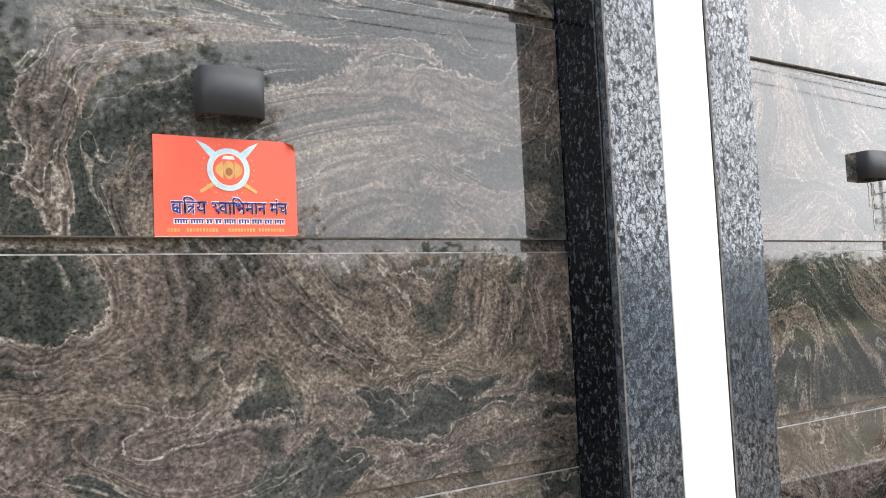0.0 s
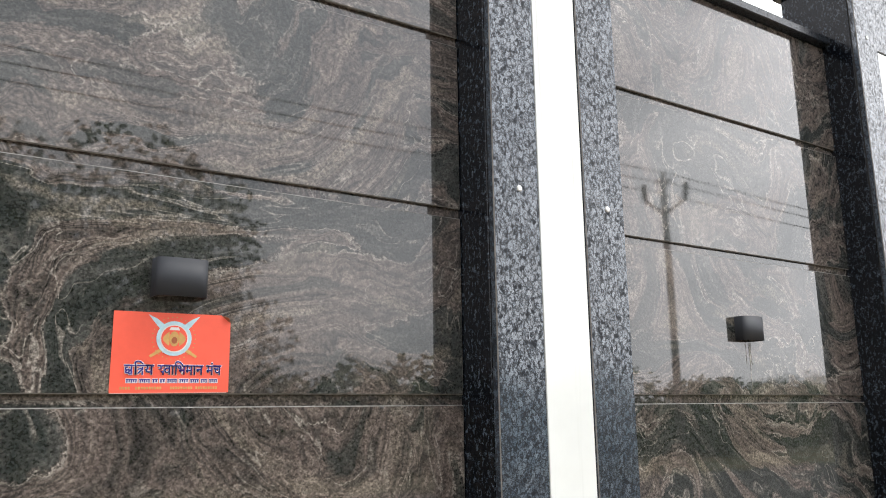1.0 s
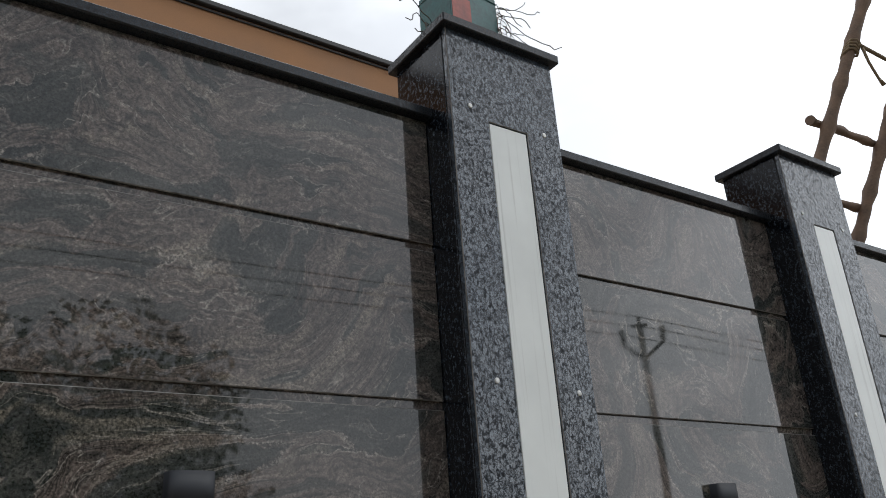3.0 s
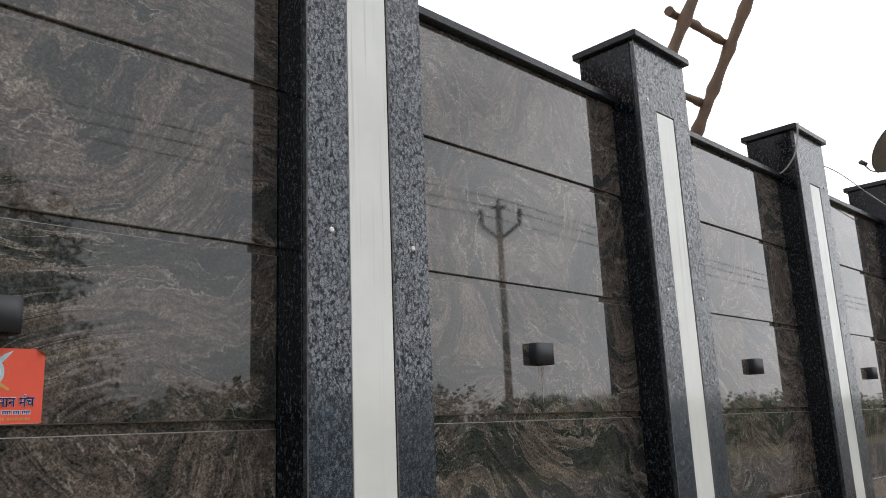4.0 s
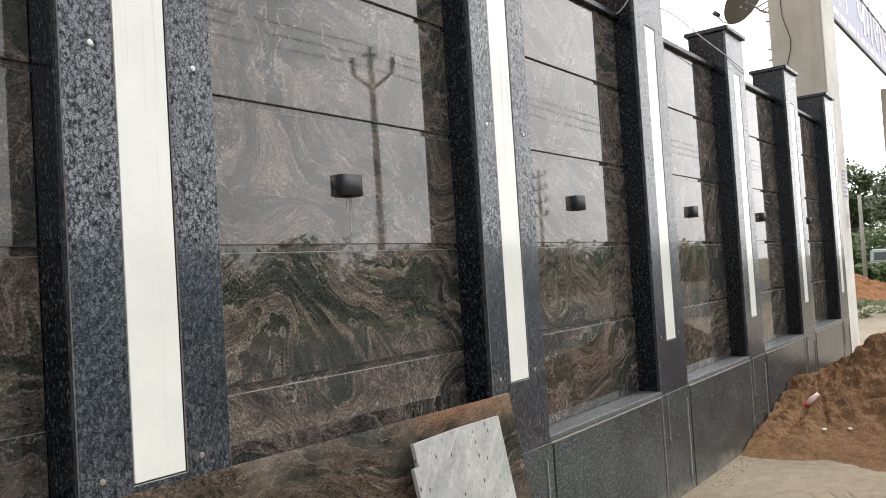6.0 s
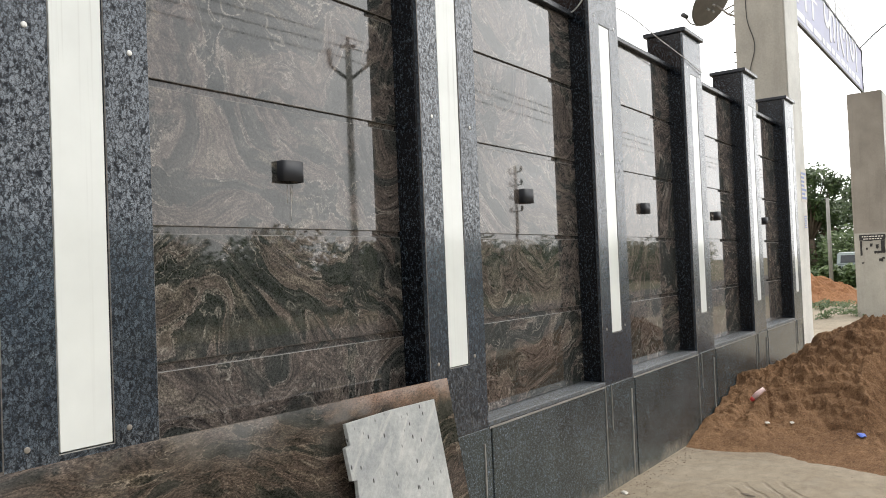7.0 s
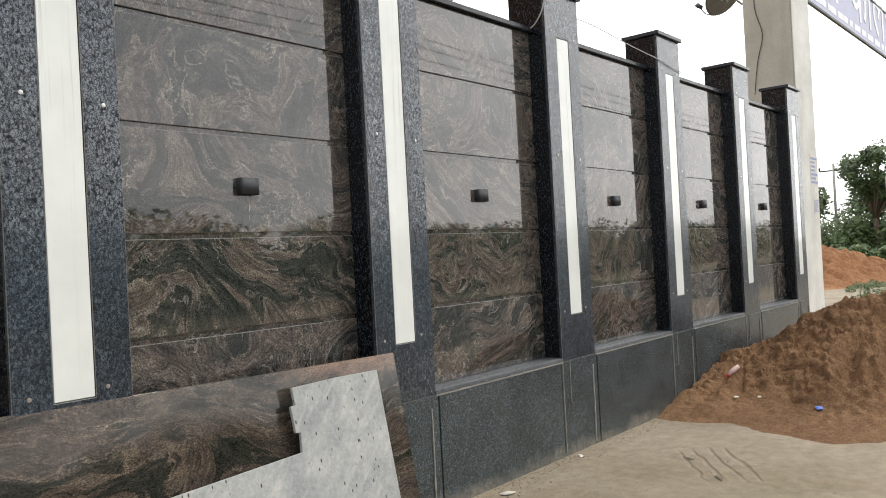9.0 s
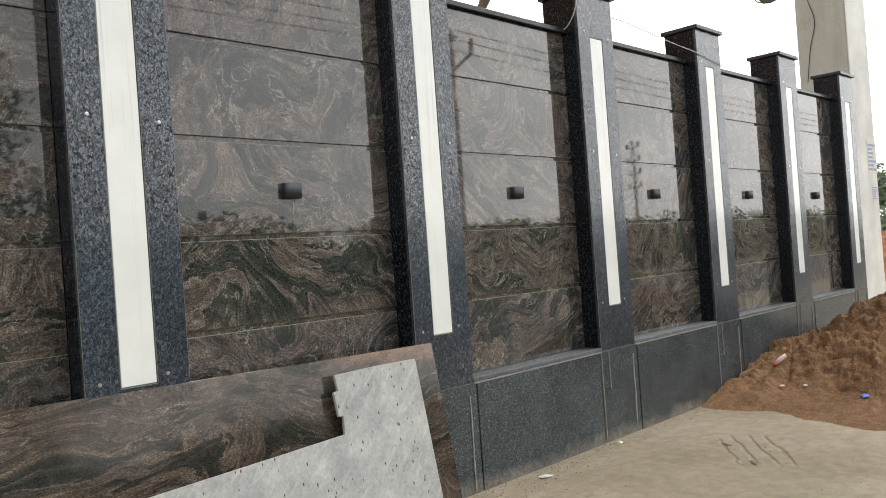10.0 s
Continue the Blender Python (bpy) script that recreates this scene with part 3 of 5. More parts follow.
def build_pillar():
    """One pillar, its foot's middle at the origin; front at y 0."""
    p = thing("wall_pillar", "dark flaked granite pillar with an inlaid white strip and a flat cap", "pillar", group="pillars along the wall")
    h, top, s0, s1, sw = HALF, 3.362, 1.0, 3.035, 0.0815
    part("pillar_core", boxed((-h + 0.02, 0.021, 0.0), (h - 0.02, 0.30, top)), M_CORE, p)
    z0 = 0.674
    bm = bmesh.new()
    outer, inner = [(-h, z0), (h, z0), (h, top), (-h, top)], [(-sw, s0), (sw, s0), (sw, s1), (-sw, s1)]
    ring = {(k, y): [bm.verts.new((x, y, z)) for x, z in o] for k, o in (("o", outer), ("i", inner)) for y in (0.0, 0.02)}
    for i in range(4):
        j = (i + 1) % 4
        bm.faces.new((ring["o", 0.0][i], ring["o", 0.0][j], ring["i", 0.0][j], ring["i", 0.0][i]))
        bm.faces.new((ring["o", 0.02][j], ring["o", 0.02][i], ring["i", 0.02][i], ring["i", 0.02][j]))
        bm.faces.new((ring["o", 0.0][j], ring["o", 0.0][i], ring["o", 0.02][i], ring["o", 0.02][j]))
        bm.faces.new((ring["i", 0.0][i], ring["i", 0.0][j], ring["i", 0.02][j], ring["i", 0.02][i]))
    bmesh.ops.recalc_face_normals(bm, faces=bm.faces)
    rim = [e for e in bm.edges if all(abs(v.co.y) < 1e-6 for v in e.verts) and len(e.link_faces) == 2 and abs(e.link_faces[0].normal.dot(e.link_faces[1].normal)) < 0.5]
    bmesh.ops.bevel(bm, geom=rim, offset=0.0025, segments=1, affect="EDGES")
    slab_f = part("front_slab", bm, M_FLECK, p)
    worn_edges(slab_f.data, M_ARRIS)
    part("white_strip", boxed((-sw + 0.003, 0.003, s0 + 0.003), (sw - 0.003, 0.0205, s1 - 0.003), 0.0015), M_WHITE, p, "polished white inlaid strip")
    for sx in (-1, 1):
        part("side_slab", boxed((min(sx * h, sx * (h - 0.0195)), 0.0265, 0.70), (max(sx * h, sx * (h - 0.0195)), 0.31, top), 0.002), M_SIDE, p, "polished dark granite side slab, its dark reflection deepened in the colour")
        part("side_joint", boxed((min(sx * (h - 0.004), sx * (h - 0.0195)), 0.0203, 0.70), (max(sx * (h - 0.004), sx * (h - 0.0195)), 0.0262, top)), M_JOINT, p)
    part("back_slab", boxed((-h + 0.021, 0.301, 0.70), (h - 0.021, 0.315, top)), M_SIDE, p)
    part("cap", boxed((-h - 0.024, -0.028, top + 0.001), (h + 0.024, 0.335, top + 0.037), 0.004), M_CAP, p, "overhanging dark granite cap")
    for sx, sz in ((-0.148, 2.165), (0.167, 2.15), (-0.155, 3.075), (0.16, 3.05), (-0.17, 1.03), (0.13, 1.035)):
        bm = bmesh.new()
        tube(bm, [(sx, 0.001, sz), (sx, -0.002, sz), (sx, -0.003, sz)], [0.0085, 0.0085, 0.006], 12)
        tube(bm, [(sx, -0.0025, sz), (sx, -0.0036, sz)], [0.003, 0.003], 8)
        part("screw", bm, M_SCREW if sz > 2.0 else M_PIPE_DULL, slab_f, "small pale screw cap" if sz > 2.0 else "")
    return p


PILLAR = build_pillar()
PILLAR.matrix_basis = pose(CENTRES[0], FRONT, 0)
for c in CENTRES[1:]:
    copy_thing(PILLAR, pose(c, FRONT, 0))


# ---- wall lights ----
def build_light():
    lamp = thing("wall_light", "small charcoal up-and-down wall light on the granite", "wall light", group="wall lights along the wall")
    w, hh, dep = 0.055, 0.040, 0.045
    n = 20
    outer = [(-w * math.cos(math.pi * i / n) if abs(math.cos(math.pi * i / n)) < 1 else -w * math.cos(math.pi * i / n), -dep * math.sin(math.pi * i / n) ** 0.26) for i in range(n + 1)]
    bm = bmesh.new()
    t = 0.0035
    rings = []
    for z in (-hh, hh):
        rings.append([bm.verts.new((x, y, z)) for x, y in outer])
        rings.append([bm.verts.new((x * (1 - t / w), y + t if y < -t else 0.0, z)) for x, y in outer])
    o0, i0, o1, i1 = rings
    for k in range(n):
        bm.faces.new((o0[k], o0[k + 1], o1[k + 1], o1[k])).smooth = True
        bm.faces.new((i0[k + 1], i0[k], i1[k], i1[k + 1])).smooth = True
        bm.faces.new((o0[k + 1], o0[k], i0[k], i0[k + 1]))
        bm.faces.new((o1[k], o1[k + 1], i1[k + 1], i1[k]))
    bmesh.ops.recalc_face_normals(bm, faces=bm.faces)
    part("shade", bm, M_LAMP, lamp)
    part("backplate", boxed((-w + 0.006, -0.008, -hh + 0.008), (w - 0.006, -0.0005, hh - 0.008), 0.002), M_LAMP, lamp)
    part("lens", boxed((-w + 0.016, -0.034, -0.022), (w - 0.016, -0.0085, 0.022), 0.004), M_GLASS, lamp, "frosted inner lens")
    return lamp


LIGHT_Z = 1.866
LIGHT = build_light()
LIGHT.matrix_basis = pose(0.570, PANEL, LIGHT_Z + 0.014)
for c in CENTRES[:5]:
    copy_thing(LIGHT, pose(c + PITCH / 2 + 0.009, PANEL, LIGHT_Z - 0.003))


def drips(x, seed):
    rr = random.Random(seed)
    bm = bmesh.new()
    for _ in range(5):
        px, z = x + rr.uniform(-0.03, 0.03), LIGHT_Z - 0.05
        length = rr.uniform(0.05, 0.15)
        pts = [(px + rr.uniform(-0.003, 0.003), PANEL - 0.0004, z - length * k / 5) for k in range(6)]
        tube(bm, pts, [0.0005, 0.0009, 0.0006, 0.0009, 0.0011, 0.0004], 4)
    ob = part("drip_mark", bm, M_LIME, WALL, "thin pale drip marks below a light")


drips(CENTRES[0] + PITCH / 2 + 0.01, 41)


# ---- sand heap ----
def heap(name, material, cones, span_x, span_y, seed, cell, label, rough=0.1):
    """A loose heap: cones of (x, y, radius, height, stretch along x, apron), worn and clotted."""
    bm = bmesh.new()
    nx, ny = int((span_x[1] - span_x[0]) / cell), int((span_y[1] - span_y[0]) / cell)
    rows = []
    for i in range(nx + 1):
        row = []
        for j in range(ny + 1):
            x, y = span_x[0] + i * cell, span_y[0] + j * cell
            q = Vector((x, y, seed))
            wx, wy = x + 0.16 * noise.noise(q * 1.3), y + 0.16 * noise.noise(q * 1.3 + Vector((9, 4, 2)))
            z = -0.03
            for cx, cy, radius, height, stretch, apron in cones:
                dx, dy = (wx - cx) / stretch, wy - cy
                r = math.hypot(dx, dy)
                ang = math.atan2(dy, dx)
                side = height * (1 - r / radius)
                gully = abs(noise.noise(Vector((math.cos(ang) * 3.1, math.sin(ang) * 3.1, seed + r * 0.25)))) * 2
                side += rough * 1.1 * (gully - 0.35) * min(1.0, r / radius * 2.0) * min(1.0, max(0.0, side) / 0.14)
                side = height - math.sqrt((height - side) ** 2 + (0.08 * height) ** 2) + 0.02
                z = max(z, side, apron * max(0.0, 1 - r / (radius * 1.42)) - 0.022)
            amp = min(1.0, max(0.06, z * 3.5))
            z += amp * rough * (0.8 * noise.noise(q * 2.6) + 0.55 * noise.noise(q * 6.3) + 0.45 * noise.noise(q * 14.0) + 0.40 * noise.noise(q * 23.0))
            clod = noise.noise(q * 17.0 + Vector((3, 3, 3)))
            lump = 1.0 - 2.0 * abs(noise.noise(q * 8.5 + Vector((1, 7, 3))))
            z += amp * (0.045 * max(0.0, clod - 0.15) + 0.018 * lump)
            ridge = 1.0 - 2.0 * abs(noise.noise(q * 2.4 + Vector((5, 2, 8))))
            spur = 1.0 - 2.0 * abs(noise.noise(q * 4.8 + Vector((2, 6, 1))))
            z += amp * rough * (0.62 * ridge * abs(ridge) + 0.42 * spur - 0.45)
            step = 0.085 + 0.03 * noise.noise(q * 0.9)
            tier = (z + 0.10 * noise.noise(q * 1.9 + Vector((4, 4, 4)))) / step
            slip = (tier - math.floor(tier)) - 0.5
            z += amp * rough * 0.75 * (4 * slip ** 3 - slip) * max(0.0, 0.6 + noise.noise(q * 1.6 + Vector((8, 1, 6))))
            z += amp * 0.05 * abs(noise.noise(q * 5.1 + Vector((2, 9, 4)))) * (1.0 + noise.noise(q * 1.1))
            row.append(bm.verts.new((x, y, max(z, -0.03))))
        rows.append(row)
    for r0, r1 in zip(rows, rows[1:]):
        for j in range(ny):
            quad = (r0[j], r1[j], r1[j + 1], r0[j + 1])
            if max(v.co.z for v in quad) > -0.028:
                bm.faces.new(quad)
    bmesh.ops.delete(bm, geom=[v for v in bm.verts if not v.link_faces], context="VERTS")
    return tagged(part(name, bm, material, None), label, "mound")


heap("sand_mound", M_SAND, [(8.75, -0.22, 1.80, 0.93, 1.0, 0.0), (8.10, 0.85, 1.22, 0.33, 1.3, 0.0), (7.30, -0.12, 0.85, 0.10, 1.0, 0.0), (10.2, 0.4, 1.3, 0.25, 1.2, 0.0)], (5.9, 11.9), (-3.0, FRONT - 0.012), 3.7, 0.021,
     "mound of brown building sand piled against the plinth", 0.075)
heap("earth_mound", M_EARTH, [(27.5, 5.5, 3.1, 1.25, 1.25, 0.1)], (21, 37), (0, 11), 8.1, 0.12, "orange earth mound on the open ground", 0.12)


# ---- leaning slabs ----
LEAN = math.degrees(math.atan(0.172))


def build_slabs():
    bm = bmesh.new()
    prism(bm, [(0.55, 0.0), (3.30, 0.0), (3.285, 0.972), (2.2, 0.985), (0.55, 1.008)], 0.0, 0.02)
    bmesh.ops.bevel(bm, geom=list(bm.edges), offset=0.0015, segments=1, affect="EDGES")
    ob = tagged(part("granite_slab", bm, M_PANEL_SLAB, None), "long polished swirled granite slab leaning against the wall", "stone slab")
    ob.matrix_basis = pose(0, 0.942, 0.004, -LEAN, 0, 0)
    bm = bmesh.new()
    edge = [(0.62, 0.0), (3.09, 0.0), (3.083, 0.912), (2.80, 0.915), (2.515, 0.908), (2.52, 0.826), (2.492, 0.822), (2.497, 0.70), (2.525, 0.695), (2.515, 0.605), (2.0, 0.582), (1.2, 0.548), (0.62, 0.53)]
    prism(bm, edge, 0.0, 0.018)
    bmesh.ops.bevel(bm, geom=list(bm.edges), offset=0.0015, segments=1, affect="EDGES")
    ob = tagged(part("broken_slab", bm, M_BACKSLAB, None), "pale grey rough-backed stone slab with a broken stepped edge", "stone slab")
    ob.matrix_basis = pose(0, 0.868, 0.004, -LEAN - 0.9, 0, 0)


def backslab_mat():
    k = Mat("sawn_grey_slab_back", 0.75)
    p = k.coords(3.0)
    a, b = k.noise(p, 5, 6, 0.65), k.noise(p, 60, 4, 0.7)
    base = k.mix(k.span(a, 0.35, 0.65), (0.30, 0.315, 0.32), (0.46, 0.47, 0.46))
    base = k.vmath("SCALE", base, None, k.span(b, 0.25, 0.75, 0.8, 1.2))
    sm = k.n.new("ShaderNodeVectorRotate")
    sm.rotation_type = "Y_AXIS"
    sm.inputs["Angle"].default_value = 0.8
    k.l.new(p, sm.inputs["Vector"])
    smear = k.noise(k.vmath("MULTIPLY", sm.outputs["Vector"], (3.0, 3.0, 16.0)), 1.6, 5, 0.7, 0.4)
    base = k.mix(k.math("MULTIPLY", k.span(smear, 0.53, 0.68), 0.5), base, (0.62, 0.61, 0.57))
    pit = k.cells(k.vmath("MULTIPLY", p, (1.0, 1.0, 0.45)), 32, "Distance")
    pit = k.math("MULTIPLY", k.span(pit, 0.10, 0.16, 1.0, 0.0), k.span(k.noise(p, 8, 2), 0.34, 0.42))
    base = k.mix(pit, base, (0.05, 0.05, 0.05))
    k.bump(k.math("SUBTRACT", b, pit), 0.3, 0.004)
    return k.colour(base)


M_BACKSLAB = backslab_mat()
build_slabs()


# ---- gate columns and banner ----
def build_columns():
    col = thing("gate_column", "tall weathered cement gate column beside the wall's end", "column", pose(11.3, 1.2, 0))
    part("shaft", boxed((0, 0.004, 0), (0.80, 0.63, 5.03), 0.012), M_CONCRETE, col)
    part("front_face", boxed((0.012, -0.008, 0), (0.80, 0.0035, 5.02), 0.003), M_CONCRETE_PALE, col, "pale rendered front face")
    part("top_slab", boxed((-0.02, -0.02, 5.031), (0.30, 0.65, 5.07), 0.006), M_CONCRETE_DARK, col)
    col2 = thing("gate_column", "brown-grey cement gate column with torn posters", "column", pose(20.45, 1.10, 0))
    part("shaft", boxed((0, 0.004, -0.1), (0.75, 0.71, 5.06), 0.012), M_CONCRETE_DARK, col2)
    part("front_face", boxed((0.012, -0.008, -0.1), (0.75, 0.0035, 5.05), 0.003), M_CONCRETE_PALE, col2, "pale rendered front face")
    part("lower_coat", boxed((-0.006, 0.01, -0.1), (-0.0005, 0.70, 1.88), 0.001), M_CONCRETE, col2, "paler lower coat of paint")
    return col, col2


build_columns()


def build_banner():
    b = thing("banner", "large faded violet banner on a frame between the gate columns", "banner", pose(11.62, 1.5, 5.075))
    L, H = 9.1, 1.0
    cloth = part("cloth", boxed((0.03, -0.006, 0.04), (L - 0.03, 0.006, H - 0.04), 0.002), M_BANNER, b)
    part("bottom_rail", boxed((0, -0.025, 0.0), (L, 0.025, 0.045), 0.004), M_DARKTRIM, b)
    part("top_rail", boxed((0, -0.025, H - 0.045), (L, 0.025, H), 0.004), M_DARKTRIM, b)
    for x in (0.0, L - 0.045):
        part("upright", boxed((x, -0.024, 0.046), (x + 0.045, 0.024, H - 0.046), 0.004), M_DARKTRIM, b)
    return b, cloth


BANNER, CLOTH = build_banner()


# ---- facade behind the wall ----
def build_building():
    h = thing("building", "orange-brown plastered building behind the wall", "building", pose(0, 6.0, 0))
    part("wall", boxed((-9.0, 0.0, 0.0), (4.7, 4.0, 7.2)), M_ORANGE, h)
    part("roof_edge", boxed((-9.05, -0.06, 7.201), (4.75, 4.05, 7.27), 0.01), M_DARKTRIM, h)
    part("band", boxed((-9.0, -0.02, 7.155), (4.7, -0.002, 7.18), 0.004), M_DARKTRIM, h)


build_building()


# ---- banner writing and lamp arms ----
def letters(text, size, material, name):
    cu = bpy.data.curves.new(name, "FONT")
    cu.body, cu.size, cu.extrude = text, size, 0.002
    ob = new(name, cu)
    bpy.context.view_layer.update()
    me = bpy.data.meshes.new_from_object(ob.evaluated_get(bpy.context.evaluated_depsgraph_get()))
    bpy.data.objects.remove(ob)
    bpy.data.curves.remove(cu)
    me.materials.clear()
    me.materials.append(material)
    return me


def ink(name, me, parent, x, z, width, y):
    """Sets flat lettering upright on a face that looks along -y, fitted to a width."""
    xs = [v.co.x for v in me.vertices] or [0, 1]
    s = width / max(1e-6, max(xs) - min(xs))
    ob = put_mesh(name, me, parent, Matrix.Translation((x - min(xs) * s, y, z)) @ pose(0, 0, 0, 90) @ Matrix.Scale(s, 4))
    return ob


ink("lettering", letters("\u0915\u093e\u0932\u0947\u091c", 0.5, M_BANNER_INK, "lettering"), CLOTH, 4.35, 0.33, 4.1, -0.008)
rng = random.Random(5)
x = 0.35
while x < 3.9:
    w = rng.uniform(0.22, 0.4)
    part("lettering_bar", boxed((x, -0.010, 0.36), (x + w * 0.35, -0.0065, 0.70)), M_BANNER_INK, CLOTH)
    part("lettering_bar", boxed((x - 0.05, -0.010, 0.704), (x + w + 0.12, -0.0065, 0.745)), M_BANNER_INK, CLOTH)
    x += w + 0.24
x = 1.1
while x < 8.6:
    w = rng.uniform(0.2, 0.7)
    part("small_lettering_bar", boxed((x, -0.010, 0.13), (x + w, -0.0065, 0.24)), M_BANNER_INK, CLOTH)
    x += w + 0.12
for pts in ([(0.03, 0, 0.99), (-0.05, 0.25, 1.12), (-0.05, 0.55, 1.13)], [(8.9, 0, 0.99), (8.85, -0.35, 1.28), (8.8, -0.75, 1.55)], [(0.1, 0, 0.99), (0.2, -0.3, 1.2), (0.2, -0.6, 1.3)]):
    part("lamp_arm", tube(bmesh.new(), pts, 0.016, 6), M_DARKTRIM, BANNER)


# ---- satellite dish ----
def build_dish():
    d = thing("satellite_dish", "dull grey satellite dish on a mast behind the cement column", "satellite dish", pose(12.1, 2.31, 5.19))
    n = Vector((0.22, 0.74, 0.62)).normalized()
    turn = n.to_track_quat("Z", "Y").to_matrix().to_4x4()
    bm = bmesh.new()
    prev = None
    for i in range(9):
        r = 0.365 * i / 8
        zz = 0.34 * r * r
        ring = [bm.verts.new((r * math.cos(a), r * 1.06 * math.sin(a), zz)) for a in (math.tau * j / 36 for j in range(36))] if i else [bm.verts.new((0, 0, 0))]
        if prev:
            for j in range(36):
                k = (j + 1) % 36
                if len(prev) == 1:
                    bm.faces.new((prev[0], ring[j], ring[k])).smooth = True
                else:
                    bm.faces.new((prev[j], ring[j], ring[k], prev[k])).smooth = True
        prev = ring
    bmesh.ops.solidify(bm, geom=list(bm.faces), thickness=0.006)
    dish = part("reflector", bm, M_DISH, d, "", turn)
    bm = bmesh.new()
    for x0, w in ((-0.10, 0.06), (-0.02, 0.04), (0.04, 0.07)):
        box(bm, (x0, 0.10, -0.008), (x0 + w, 0.16, -0.003))
    part("red_mark", bm, M_REDMARK, dish, "faded red printed mark")
    rim = turn @ Vector((0.0, -0.385, 0.05))
    lnb = Vector((-0.06, 0.44, -0.10))
    part("feed_arm", tube(bmesh.new(), [rim, (rim + lnb) / 2 + Vector((0, 0, -0.05)), lnb], 0.011, 6), M_PIPE, d)
    part("feed_horn", tube(bmesh.new(), [lnb + Vector((0, 0.03, -0.01)), lnb, lnb - n * 0.09], [0.022, 0.038, 0.030], 10), M_DARKTRIM, d, "dark feed horn")
    for p0, p1, r in (((0.0, -0.04, -0.06), (0.0, -0.20, -0.22), 0.016), ((0.0, -0.20, -0.22), (0.0, -0.42, -0.32), 0.016), ((0.0, -0.13, -0.15), (0.0, -0.42, -0.05), 0.011), ((0.0, -0.20, -0.22), (0.0, -0.40, -0.12), 0.010)):
        part("strut", tube(bmesh.new(), [p0, p1], r, 6), M_PIPE_DULL, d)
    part("mast", boxed((-0.03, -0.36, -1.15), (0.03, -0.29, 0.02), 0.006), M_PIPE_DULL, d, "dull metal mast plank")
    for zz in (-0.95, -0.80, -0.40, -0.03):
        part("clamp", tube(bmesh.new(), [(-0.06, -0.26, zz), (-0.06, -0.52, zz + 0.01)], 0.011, 6), M_DARKTRIM, d)
    for dx, dy in ((0.0, 0.05), (0.07, -0.03), (-0.06, -0.04)):
        part("bolt", tube(bmesh.new(), [turn @ Vector((dx, dy - 0.08, -0.005)), turn @ Vector((dx, dy - 0.08, -0.045))], 0.017, 8), M_PIPE, d)
    return d


M_REDMARK = plain("faded_red_mark", (0.32, 0.07, 0.05), 0.6)
build_dish()


def cable(name, pts, radius, material, label, category="cable"):
    """A hanging cable through points, smoothed."""
    v = [Vector(p) for p in pts]
    out = []
    for i in range(len(v) - 1):
        p0, p1, p2, p3 = v[max(i - 1, 0)], v[i], v[i + 1], v[min(i + 2, len(v) - 1)]
        for k in range(6):
            t = k / 6
            out.append(0.5 * ((2 * p1) + (p2 - p0) * t + (2 * p0 - 5 * p1 + 4 * p2 - p3) * t * t + (3 * p1 - p0 - 3 * p2 + p3) * t ** 3))
    out.append(v[-1])
    return tagged(part(name, tube(bmesh.new(), out, radius, 5), material, None), label, category)


cable("column_cable", [(11.20, 1.75, 5.08), (11.285, 1.68, 5.0), (11.29, 1.66, 4.6), (11.29, 1.58, 4.25), (11.29, 1.66, 3.9), (11.28, 1.72, 3.45)], 0.0055, M_CABLE, "thin dark cable hanging down the cement column")
cable("pillar_cable", [(9.12, 1.36, 3.40), (9.20, 1.30, 3.47), (9.5, 1.42, 3.36), (9.75, 1.5, 3.12), (9.7, 1.5, 2.98)], 0.007, M_CABLE, "loose dark cable looped over the pillar cap")
cable("pale_wire", [(5.46, 1.40, 3.40), (5.497, 1.24, 3.30), (5.75, 1.13, 3.24), (6.3, 1.105, 3.175), (6.885, 1.100, 3.135), (7.15, 1.099, 3.105), (7.36, 1.101, 3.085), (7.40, 1.2, 3.08)], 0.004, M_CABLE_PALE, "pale slack wire strung across the pillar tops", "wire")
cable("loop_wire", [(5.04, 1.08, 3.395), (5.0, 1.07, 3.37), (4.985, 1.10, 3.2), (5.0, 1.2, 3.1), (5.0, 1.3, 3.10)], 0.005, M_CABLE_PALE, "pale wire looped over the pillar cap", "wire")


